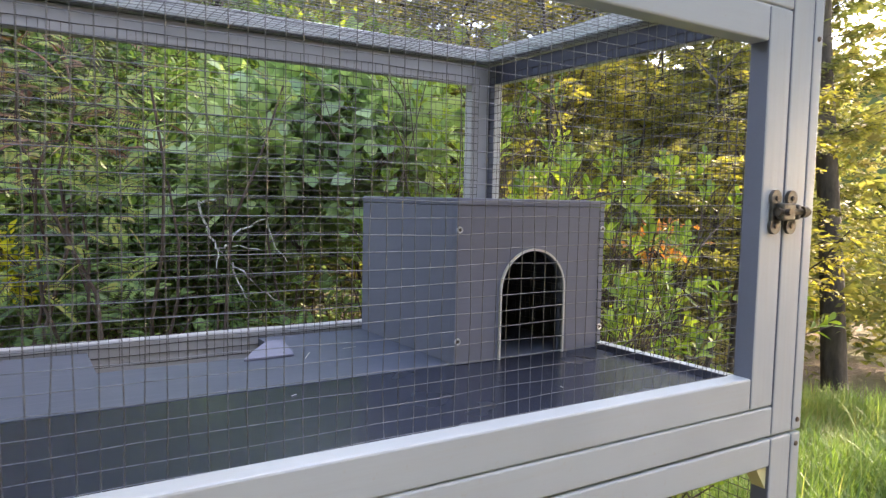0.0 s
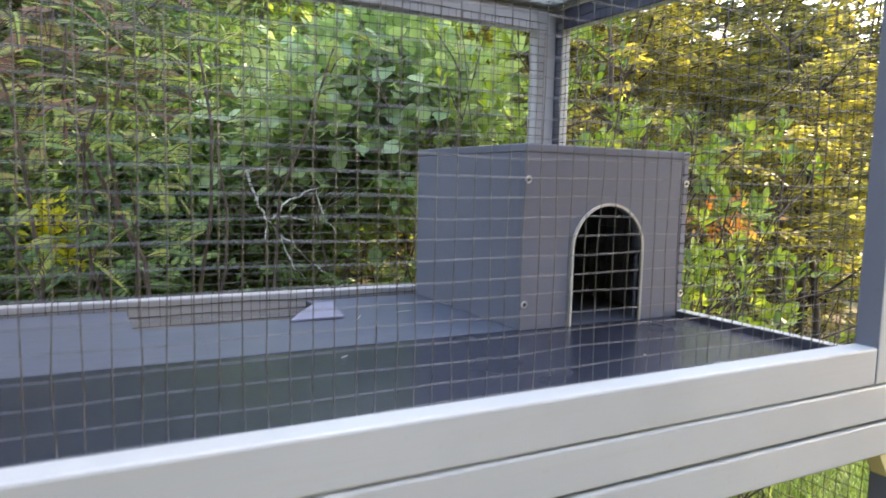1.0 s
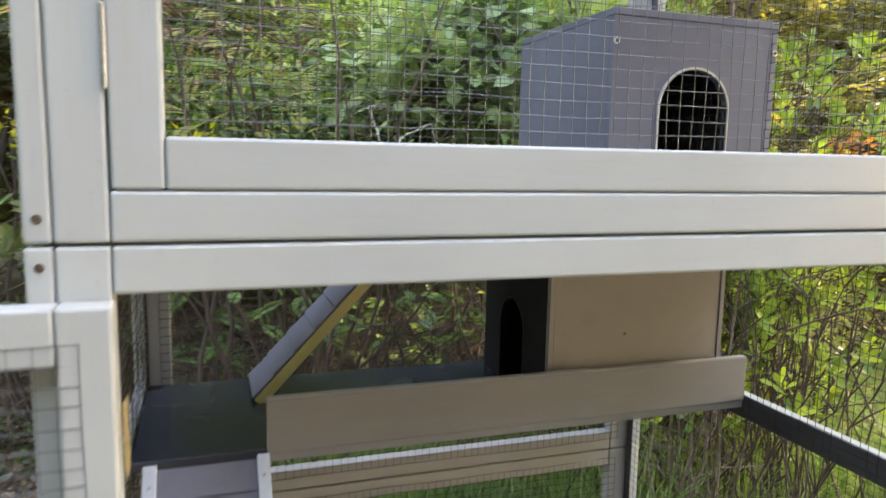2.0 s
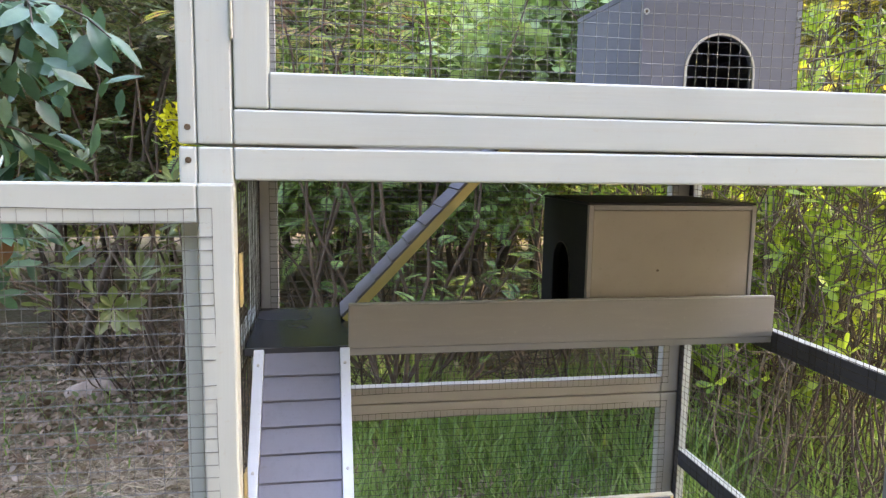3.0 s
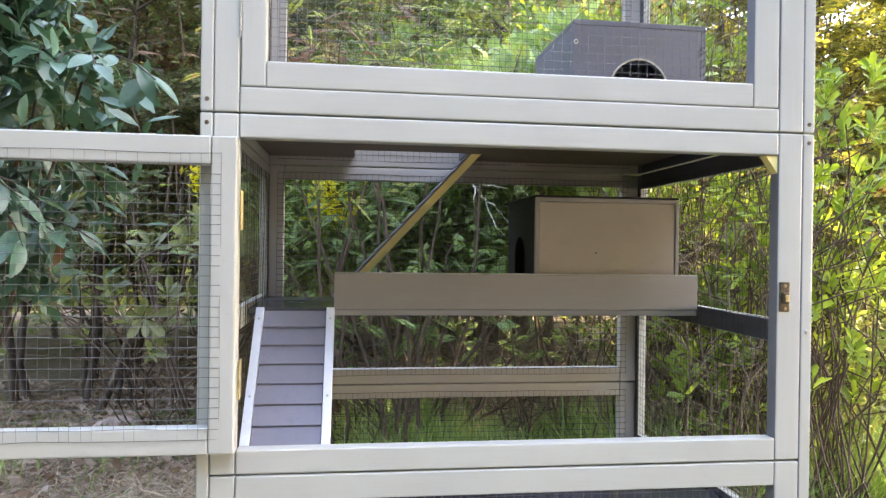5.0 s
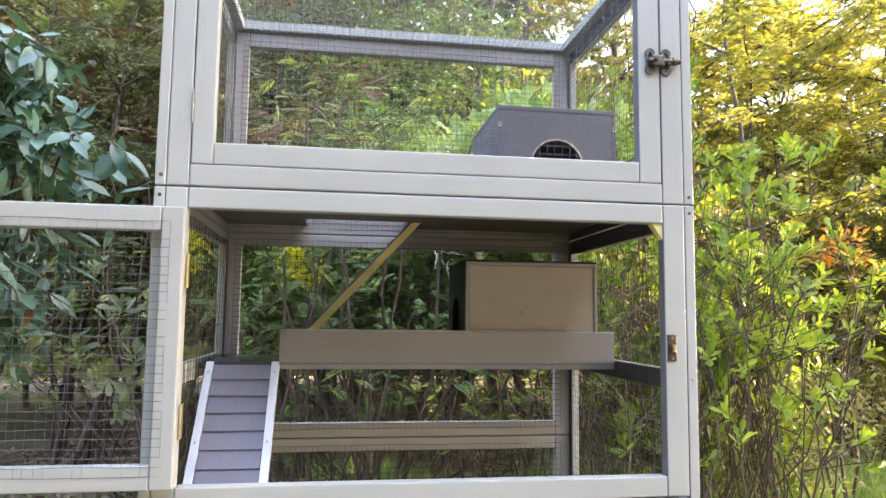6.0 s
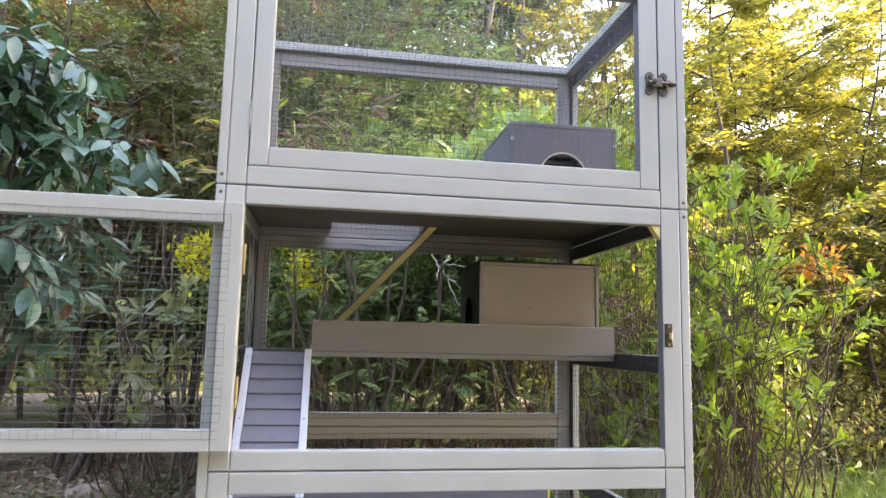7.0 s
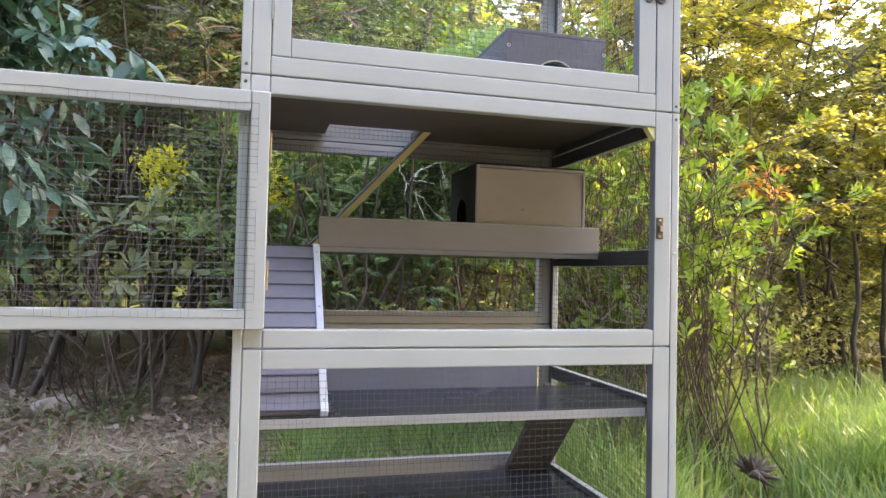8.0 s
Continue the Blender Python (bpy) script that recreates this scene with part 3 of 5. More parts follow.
def arch_trim(cx, z0, w, h, y0, t=0.003, d=0.003, n=20):
    """A thin raised lip that follows the opening."""
    bm = bmesh.new()
    a = arch_outline(cx, z0, w, h, n)
    b = arch_outline(cx, z0, w + 2 * t, h + t, n)
    V = [[bm.verts.new((x, y, z)) for x, z in o] for y in (y0 - d, y0 + 0.004) for o in (a, b)]
    for i in range(len(a) - 1):
        bm.faces.new((V[0][i], V[1][i], V[1][i + 1], V[0][i + 1]))
        bm.faces.new((V[0][i], V[0][i + 1], V[2][i + 1], V[2][i]))
        bm.faces.new((V[1][i], V[3][i], V[3][i + 1], V[1][i + 1]))
    bmesh.ops.recalc_face_normals(bm, faces=bm.faces)
    return bm


def upper_box():
    b = thing("nest_box", "slate grey wooden nest box with an arched doorway", "nest box", (0.5465, 0.3055, FZ + 0.0005))
    W, D, H = 0.257, 0.276, 0.205
    part("front_panel", arched_board(0, W, 0, H, 0.126, 0.108, 0.145, 0, 0.009), DARK, b)
    part("door_lip", arch_trim(0.126, 0, 0.108, 0.145, 0.0), RAW_EDGE, b, "pale raw edge of the arched doorway")
    bar("side_panel", b, 0, 0.009, 0.0095, D, 0, H, DARK, 0.0008)
    bar("side_panel", b, W - 0.009, W, 0.0095, D, 0, H, DARK, 0.0008)
    bar("back_panel", b, 0.0095, W - 0.0095, D - 0.009, D, 0, H, DARK, 0.0008)
    bar("lid", b, -0.0005, W + 0.001, -0.001, D + 0.0005, H + 0.0006, H + 0.010, DARK, 0.0012)
    for x, z in ((0.0035, 0.174), (W - 0.004, 0.174), (0.0035, 0.030), (W - 0.004, 0.030)):
        cup_screw(b, (x + 0.001, 0, z))


upper_box()


def middle_box():
    b = thing("nest_box", "tan-fronted black nest box with a side doorway", "nest box", (0.486, 0.330, 0.7503))
    W, D, H = 0.282, 0.225, 0.206
    bar("front_panel", b, 0.0075, W - 0.0075, 0.0015, 0.009, 0, H - 0.008, TAN, 0.001, "tan hardboard panel")
    for x0, x1, z0, z1 in ((0.0, 0.0068, 0, H), (W - 0.0068, W, 0, H), (0.0073, W - 0.0073, H - 0.0072, H)):
        bar("frame_edge", b, x0, x1, 0.0, 0.009, z0, z1, TAUPE, 0.0006)
    # Sides, back and lid are near black; only the front is tan.
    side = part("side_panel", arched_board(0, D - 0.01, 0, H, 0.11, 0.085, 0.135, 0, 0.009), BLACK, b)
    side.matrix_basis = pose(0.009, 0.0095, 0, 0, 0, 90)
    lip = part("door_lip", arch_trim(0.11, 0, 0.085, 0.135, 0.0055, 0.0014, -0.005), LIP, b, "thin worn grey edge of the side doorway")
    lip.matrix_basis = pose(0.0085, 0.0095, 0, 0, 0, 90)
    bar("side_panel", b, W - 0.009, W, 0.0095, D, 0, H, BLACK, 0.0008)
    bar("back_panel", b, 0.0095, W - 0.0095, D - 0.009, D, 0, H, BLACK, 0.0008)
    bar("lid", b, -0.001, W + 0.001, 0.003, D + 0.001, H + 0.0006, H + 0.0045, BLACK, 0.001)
    screw(b, (0.118, 0.0015, 0.103), r=0.0022, material=BRONZE, label="small dark nail head")


middle_box()


# ---- plants ----
def tube(V, F, pts, radii, sides=5):
    """Adds a tapered tube along pts to the lists."""
    base = len(V)
    for i, p in enumerate(pts):
        d = (pts[min(i + 1, len(pts) - 1)] - pts[max(i - 1, 0)]).normalized()
        s = d.orthogonal().normalized()
        t = d.cross(s)
        for k in range(sides):
            a = 2 * math.pi * k / sides
            V.append(tuple(p + (s * math.cos(a) + t * math.sin(a)) * radii[i]))
    for i in range(len(pts) - 1):
        for k in range(sides):
            a, b = base + i * sides + k, base + i * sides + (k + 1) % sides
            F.append((a, b, b + sides, a + sides))


def crooked(rnd, a, b, n=6, bend=0.08):
    """A wandering line from a to b."""
    a, b = Vector(a), Vector(b)
    L = (b - a).length
    pts, off = [], Vector((0, 0, 0))
    for i in range(n + 1):
        f = i / n
        if 0 < i:
            off += Vector((rnd.uniform(-1, 1), rnd.uniform(-1, 1), rnd.uniform(-0.5, 0.5))) * bend * L / n
        pts.append(a.lerp(b, f) + off)
    return pts


LEAF_SHAPES = {
    "obovate": ([(0, 0, 0), (-0.2, 0.32, 0.05), (0.2, 0.32, 0.05), (-0.48, 0.66, 0.1), (0.48, 0.66, 0.1), (-0.34, 0.9, 0.06), (0.34, 0.9, 0.06), (0, 1, -0.02), (0, 0.55, -0.03)],
                [(0, 8, 1), (0, 2, 8), (1, 8, 3), (2, 4, 8), (3, 8, 5), (4, 6, 8), (5, 8, 7), (6, 7, 8)]),
    "diamond": ([(0, 0, 0), (-0.5, 0.45, 0.12), (0.5, 0.45, 0.12), (0, 1, -0.05)], [(0, 2, 3), (0, 3, 1)]),
    "oval": ([(0, 0, 0), (-0.42, 0.28, 0.08), (0.42, 0.28, 0.08), (-0.45, 0.62, 0.07), (0.45, 0.62, 0.07), (0, 1, -0.08), (0, 0.45, 0)],
             [(0, 6, 1), (0, 2, 6), (1, 6, 3), (2, 4, 6), (3, 6, 5), (4, 5, 6)]),
}


GAP_LOW, GAP_HIGH = np.array([0.42, 1.2, 0.94]), np.array([0.96, 1.83, 1.33])    # bare pocket round the dead twig


def leaves_mesh(name, parent, pos, ahead, normal, length, width, material, shape="diamond", label="", kind="stuff"):
    """Many leaves in one mesh, from arrays of places and directions."""
    sv, sf = LEAF_SHAPES[shape]
    sv, sf = np.array(sv), np.array(sf)
    ahead = ahead / np.linalg.norm(ahead, axis=1, keepdims=True)
    side = np.cross(ahead, normal)
    side /= np.linalg.norm(side, axis=1, keepdims=True) + 1e-9
    up = np.cross(side, ahead)
    if parent:
        w = pos + np.array(parent.location)
        keep = ~np.all((w > GAP_LOW) & (w < GAP_HIGH), axis=1)
        pos, ahead, side, up, length, width = pos[keep], ahead[keep], side[keep], up[keep], length[keep], width[keep]
    n, k = len(pos), len(sv)
    length = length[:, None, None]
    width = width[:, None, None]
    P = pos[:, None, :] + side[:, None, :] * sv[None, :, 0:1] * width + ahead[:, None, :] * sv[None, :, 1:2] * length + up[:, None, :] * sv[None, :, 2:3] * width
    Fi = (sf[None] + (np.arange(n) * k)[:, None, None]).reshape(-1, 3)
    me = bpy.data.meshes.new(name)
    me.vertices.add(n * k)
    me.vertices.foreach_set("co", P.astype(np.float32).ravel())
    m = len(Fi)
    me.loops.add(m * 3)
    me.loops.foreach_set("vertex_index", Fi.astype(np.int32).ravel())
    me.polygons.add(m)
    me.polygons.foreach_set("loop_start", np.arange(0, m * 3, 3, dtype=np.int32))
    me.update(calc_edges=True)
    me.materials.append(material)
    ob = new(name, me)
    if parent:
        ob.parent = parent
    return tagged(ob, label, kind=kind)


def shrub(name, label, category, at, size, stems, clumps, per_clump, leaf, material, shape="diamond", stem_mat=TWIG, stem_r=0.008,
          clump_r=0.16, seed=1, base_z=0.25, spread=0.35, hang=0.0, group="", trunk=None, top_bias=1.0):
    """A shrub or tree: stems from the ground, twigs out to leaf clumps spread through an uneven crown."""
    rnd = random.Random(seed)
    rng = np.random.default_rng(seed)
    x, y = at
    sx, sy, sz = size
    root = thing(name, label, category, (x, y, height(x, y) if abs(x) < 9 and abs(y) < 9 else 0), group)
    centres = []
    for _ in range(clumps):
        d = Vector((rnd.gauss(0, 1), rnd.gauss(0, 1), rnd.gauss(0, 1))).normalized() * rnd.uniform(0.35, 1.0) ** 0.5
        lump = 0.78 + 0.35 * noise.noise(Vector((d.x * 1.7 + seed, d.y * 1.7, d.z * 1.7)))
        centres.append(Vector((d.x * sx * lump, d.y * sy * lump, base_z * sz + (1 - base_z) * sz * (0.5 + 0.5 * d.z * lump) ** top_bias)))
    V, F = [], []
    tips = []
    if trunk:
        top = Vector((rnd.uniform(-0.1, 0.1) * sx, rnd.uniform(-0.1, 0.1) * sy, sz * 0.8))
        pts = crooked(rnd, (0, 0, -0.05), top, 8, 0.12)
        tube(V, F, pts, [trunk * (1 - 0.8 * i / 8) for i in range(9)], 8)
        tips = pts[2:]
    else:
        for _ in range(stems):
            a = rnd.uniform(0, 2 * math.pi)
            r0 = rnd.uniform(0, spread * 0.5)
            c = rnd.choice(centres)
            pts = crooked(rnd, (math.cos(a) * r0 * sx, math.sin(a) * r0 * sy, -0.03), c, 7, 0.25)
            tube(V, F, pts, [stem_r * (1 - 0.75 * i / 7) for i in range(8)], 5)
            tips += pts[2:]
    for c in centres:
        near = min(tips, key=lambda p: (p - c).length + max(0, p.z - c.z) * 2)
        pts = crooked(rnd, near, c, 4, 0.2)
        r = stem_r * (0.5 if not trunk else 0.9)
        tube(V, F, pts, [r * (1 - 0.75 * i / 4) for i in range(5)], 4)
    mesh_from("trunk" if trunk else "branchwork", V, F, stem_mat, root, smooth=True)
    n = clumps * per_clump
    C = np.repeat(np.array([tuple(c) for c in centres]), per_clump, axis=0)
    scale_c = np.repeat(rng.uniform(0.6, 1.35, clumps), per_clump)[:, None]
    off = rng.normal(0, 1, (n, 3)) * clump_r * 0.55 * scale_c
    off[:, 2] *= 0.75
    pos = C + off
    ahead = off + rng.normal(0, 1, (n, 3)) * clump_r * 0.5
    ahead[:, 2] += clump_r * (0.15 - hang)
    normal = rng.normal(0, 0.55, (n, 3))
    normal[:, 2] += 1.0
    ln = rng.uniform(0.65, 1.25, n) * leaf[0]
    leaves_mesh("foliage", root, pos, ahead, normal, ln, ln * leaf[1] / leaf[0], material, shape)
    return root


def fern_shrub(label, at, spots, frond, seed, material=FERN_LEAF):
    """A shrub with feathery fronds: each frond a rib with paired leaflets."""
    rnd = random.Random(seed)
    rng = np.random.default_rng(seed)
    root = thing("feathery_shrub", label, "shrub", (at[0], at[1], 0))
    V, F, pos, ahead, normal, size = [], [], [], [], [], []
    for (cx, cy, cz, r, n) in spots:
        c = Vector((cx - at[0], cy - at[1], cz))
        tube(V, F, crooked(rnd, (rnd.uniform(-0.1, 0.1), rnd.uniform(-0.1, 0.1), 0), c, 8, 0.3), [0.009 * (1 - 0.08 * i) for i in range(9)], 5)
        for _ in range(n):
            a = c + Vector((rnd.gauss(0, r), rnd.gauss(0, r), rnd.gauss(0, r * 0.6)))
            d = Vector((rnd.gauss(0, 1), rnd.gauss(0, 1) - 0.5, rnd.gauss(0.1, 0.5))).normalized()
            L = frond * rnd.uniform(0.6, 1.25)
            up = Vector((rnd.gauss(0, 0.3), rnd.gauss(0, 0.3) - 0.4, 1)).normalized()
            side = d.cross(up).normalized()
            pts = [a + d * L * f - Vector((0, 0, 0.35 * L * f * f)) for f in (0, 0.25, 0.5, 0.75, 1)]
            tube(V, F, pts, [0.0016, 0.0014, 0.0012, 0.001, 0.0006], 3)
            k = 15
            for j in range(1, k + 1):
                f = j / k
                p = a + d * L * f - Vector((0, 0, 0.35 * L * f * f))
                ln = L * 0.30 * math.sin(math.pi * (0.12 + 0.8 * f))
                for sgn in (-1, 1):
                    pos.append(p)
                    ahead.append(side * sgn + d * 0.55 - Vector((0, 0, 0.15)))
                    normal.append(up)
                    size.append(ln)
    mesh_from("branchwork", V, F, TWIG, root, kind="stuff", smooth=True)
    size = np.array(size)
    leaves_mesh("foliage", root, np.array([tuple(p) for p in pos]), np.array([tuple(p) for p in ahead]), np.array([tuple(p) for p in normal]), size, size * 0.25, material)
    return root


def whorl_shrub(label, at, spots, leaf, seed, material, spread=0.5, base=0.05, foot_spread=0.3):
    """A shrub of slender stems that end in whorls of leaves."""
    rnd = random.Random(seed)
    root = thing("whorled_shrub", label, "shrub", (at[0], at[1], 0))
    V, F, pos, ahead, normal, size = [], [], [], [], [], []
    for (cx, cy, cz) in spots:
        c = Vector((cx - at[0], cy - at[1], cz))
        foot = Vector((rnd.gauss(0, base) + c.x * foot_spread, rnd.gauss(0, base) + c.y * foot_spread, -0.02))
        pts = crooked(rnd, foot, c, 8, 0.4)
        tube(V, F, pts, [0.0036 * (1 - 0.085 * i) for i in range(9)], 5)
        heads = [(c, (c - pts[-3]).normalized())]
        for p in pts[4:8]:
            if rnd.random() < 0.75:
                q = p + Vector((rnd.gauss(0, 0.1), rnd.gauss(0, 0.1), rnd.uniform(0.02, 0.14))) * spread * 2
                tube(V, F, crooked(rnd, p, q, 3, 0.2), [0.003, 0.0026, 0.002, 0.0015], 4)
                heads.append((q, (q - p).normalized()))
        for h, d in heads:
            s1 = d.orthogonal().normalized()
            s2 = d.cross(s1)
            k = rnd.randint(8, 12)
            for j in range(k):
                a = j * 2.4 + rnd.uniform(-0.3, 0.3)
                out = s1 * math.cos(a) + s2 * math.sin(a)
                pos.append(h - d * 0.05 * j / k)
                ahead.append(out * rnd.uniform(0.45, 1.0) + d * rnd.uniform(0.25, 1.0) + Vector((0, 0, 0.1)))
                normal.append(d * 1.0 - out * 0.4 + Vector((0, 0, 0.2)))
                size.append(leaf * rnd.uniform(0.6, 1.2))
    mesh_from("branchwork", V, F, TWIG, root, smooth=True)
    size = np.array(size)
    leaves_mesh("foliage", root, np.array([tuple(p) for p in pos]), np.array([tuple(p) for p in ahead]), np.array([tuple(p) for p in normal]), size, size * 0.36, material, "obovate")
    return root


def sprays(base, along, k, leaflet, rng, sag=0.12, width=0.34):
    """Paired leaflets along drooping twigs; arrays for leaves_mesh."""
    n = len(base)
    base, along = np.repeat(base, k, axis=0), np.repeat(along, k, axis=0)
    f = np.tile(np.linspace(0.05, 1.0, k), n)[:, None]
    reach = np.linalg.norm(along, axis=1)
    pos = base + along * f + rng.normal(0, 0.008, (n * k, 3))
    pos[:, 2] -= sag * reach * f[:, 0] ** 2
    unit = along / reach[:, None]
    side = np.cross(unit, np.array([0, 0, 1.0])) * np.where(np.arange(n * k) % 2, 1, -1)[:, None]
    ahead = side + unit * 0.5 + rng.normal(0, 0.25, (n * k, 3))
    ahead[:, 2] -= sag
    nor = rng.normal(0, 0.75, (n * k, 3)) + np.array([0, 0, 0.6])
    ln = rng.uniform(*leaflet, n * k) * (1.15 - 0.5 * f[:, 0])
    return pos, ahead, nor, ln, ln * width


def feathery_tree(label, at, h, reach, material, seed, k=36, leaflet=(0.028, 0.056)):
    """A slender many-limbed tree: rising limbs, drooping twigs and rows of narrow leaflets."""
    rnd = random.Random(seed)
    rng = np.random.default_rng(seed)
    root = thing("garden_tree", label, "tree", (at[0], at[1], height(*at)), "feathery garden trees")
    V, F = [], []
    base, along = [], []
    for _ in range(3):
        foot = Vector((rnd.gauss(0, 0.12), rnd.gauss(0, 0.12), -0.05))
        top = Vector((rnd.gauss(0, 0.3 * reach), rnd.gauss(0, 0.3 * reach), h * rnd.uniform(0.8, 1.0)))
        trunk = crooked(rnd, foot, top, 10, 0.14)
        r0 = 0.024 * rnd.uniform(0.7, 1.1)
        tube(V, F, trunk, [r0 * (1 - 0.085 * i) for i in range(11)], 6)
        for _ in range(max(5, int(14 * min(1.0, h / 3.0)))):
            f = rnd.uniform(0.22, 1.0) ** 0.8
            p = trunk[min(9, int(f * 10))].lerp(trunk[min(10, int(f * 10) + 1)], f * 10 % 1)
            az = rnd.uniform(0, 6.283)
            L = reach * rnd.uniform(0.5, 1.1) * (1.15 - 0.5 * f)
            q = p + Vector((math.cos(az), math.sin(az), rnd.uniform(0.1, 0.75))) * L
            limb = crooked(rnd, p, q, 7, 0.18)
            tube(V, F, limb, [0.008 * (1 - 0.1 * i) for i in range(8)], 5)
            full = rnd.random() < 0.85
            for j in range(max(7, int(21 * min(1.1, reach / 1.2)))):
                g = rnd.uniform(0.15, 1.0) * 6.99
                c = limb[int(g)].lerp(limb[int(g) + 1], g % 1)
                az2 = az + rnd.uniform(-1.5, 1.5)
                tl = rnd.uniform(0.1, 0.32)
                d = Vector((math.cos(az2), math.sin(az2), rnd.uniform(-0.45, 0.45))).normalized()
                tube(V, F, [c, c + d * tl * 0.5, c + d * tl - Vector((0, 0, 0.12 * tl))], [0.0024, 0.0018, 0.001], 3)
                if full or rnd.random() < 0.3:
                    base.append(tuple(c))
                    along.append(tuple(d * tl))
    mesh_from("trunk", V, F, DARK_BARK, root, smooth=True)
    leaves_mesh("foliage", root, *sprays(np.array(base), np.array(along), k, leaflet, rng), material)
    return root


def bare_shrub(label, at, n, h, spread, seed, material=TWIG, r=0.0045):
    """A thicket of thin leafless stems that fork and cross."""
    rnd = random.Random(seed)
    root = thing("bare_shrub", label, "shrub", (at[0], at[1], height(*at)), "leafless shrubs")
    for _ in range(n):
        V, F = [], []
        a = rnd.uniform(0, 6.283)
        foot = Vector((math.cos(a), math.sin(a), 0)) * spread * 0.45 * rnd.random() + Vector((0, 0, -0.03))
        top = foot + Vector((rnd.gauss(0, spread * 0.6), rnd.gauss(0, spread * 0.5), h * rnd.uniform(0.6, 1.1)))
        rr = r * rnd.uniform(0.6, 1.4)
        pts = crooked(rnd, foot, top, 8, 0.16)
        tube(V, F, pts, [rr * (1 - 0.09 * i) for i in range(9)], 5)
        for p in pts[2:8]:
            for _ in range(rnd.randint(1, 2)):
                q = p + Vector((rnd.gauss(0, 0.1), rnd.gauss(0, 0.1), rnd.uniform(-0.02, 0.16)))
                tw = crooked(rnd, p, q, 3, 0.35)
                tube(V, F, tw, [rr * 0.5, rr * 0.42, rr * 0.34, rr * 0.2], 4)
                tube(V, F, crooked(rnd, tw[2], tw[2] + Vector((rnd.gauss(0, 0.06), rnd.gauss(0, 0.06), rnd.uniform(0, 0.08))), 2, 0.3), [rr * 0.32, rr * 0.26, rr * 0.16], 3)
        mesh_from("stem", V, F, material, root, smooth=True)


def woodland():
    """The dense wood round the back and one side of the garden, too far to tell plants apart."""
    rnd = random.Random(77)
    rng = np.random.default_rng(77)
    V, F = [], []
    for _ in range(34):
        a = radians(rnd.uniform(-45, 30))
        d = rnd.uniform(4.2, 8.0)
        x, y = math.sin(a) * d, math.cos(a) * d
        h = rnd.uniform(4, 8)
        r = rnd.uniform(0.02, 0.06)
        tube(V, F, crooked(rnd, (x, y, -0.1), (x + rnd.gauss(0, 0.3), y + rnd.gauss(0, 0.3), h), 8, 0.1), [r * (1 - 0.08 * i) for i in range(9)], 6)
    ob = mesh_from("woodland_trunks", V, F, BARK, smooth=True)
    tagged(ob, "slender grey-brown trunks of the wood behind", "woodland", kind="stuff")
    for mat, count, az, lo, hi, near, far, leaf, lab in (
            (CONIFER, 1300, (-45, 14), 0.7, 6.4, 4.4, 8.0, 0.1, "dark evergreen foliage of the wood behind"),
            (DARK_FERN, 900, (-45, 22), 0.65, 3.4, 3.4, 6.4, 0.06, "mixed green undergrowth of the wood behind"),
            (OLIVE_LEAF, 700, (-45, 20), 0.7, 3.6, 3.3, 6.2, 0.055, "olive undergrowth of the wood behind"),
            (RED_LEAF, 260, (-42, 6), 0.9, 4.2, 3.3, 5.4, 0.06, "russet foliage in the wood behind"),
            (FEATHER_GREEN, 1000, (10, 80), 0.2, 4.0, 5.6, 8.6, 0.1, "sunlit olive foliage of the wood behind")):
        a = np.radians(rng.uniform(*az, count))
        d = rng.uniform(near, far, count)
        z = lo + (hi - lo) * rng.random(count) ** 1.1
        if mat is CONIFER:
            z = z / hi * np.interp(np.degrees(a), [-45, -30, -15, 0, 12], [3.0, 5.5, 5.5, 4.2, 3.6])
        twigs = 6
        n = count * twigs
        c = np.repeat(np.stack([np.sin(a) * d, np.cos(a) * d, z], -1), twigs, axis=0) + rng.normal(0, 1, (n, 3)) * np.array([0.2, 0.2, 0.14])
        az2 = np.repeat(rng.uniform(0, 6.283, count), twigs) + rng.normal(0, 0.7, n)
        tl = rng.uniform(0.22, 0.5, n)
        along = np.stack([np.cos(az2) * tl, np.sin(az2) * tl, tl * rng.uniform(-0.5, 0.25, n)], -1)
        ob = leaves_mesh("woodland_foliage", None, *sprays(c, along, 16, (leaf * 0.6, leaf * 1.25), rng, 0.25, 0.26 if mat is CONIFER else 0.42), mat)
        tagged(ob, lab, "woodland", kind="stuff")


woodland()


def wooded_bank():
    """An added mottled backdrop behind the trees; it hides gaps of sky."""
    V, F = [], []
    n, k = 100, 14
    for i in range(n + 1):
        deg = -130 + 200 * i / n
        a = radians(deg)
        top = float(np.interp(deg, [-130, -55, -30, 18.5, 24, 40, 70], [1.8, 1.8, 6.4, 6.4, 4.7, 3.9, 3.1])) + 0.6 * noise.noise(Vector((i * 0.4, 3, 0)))
        for j in range(k + 1):
            f = j / k
            d = 9.0 + 2.5 * f + 0.5 * noise.noise(Vector((i * 0.35, j * 0.6, 7)))
            V.append((math.sin(a) * d, math.cos(a) * d, -0.1 + top * f))
    for i in range(n):
        for j in range(k):
            q = i * (k + 1) + j
            F.append((q, q + k + 1, q + k + 2, q + 1))
    tagged(mesh_from("wooded_bank", V, F, BANK, smooth=True), "added dark mottled backdrop behind the trees", "bank", kind="structure")


wooded_bank()


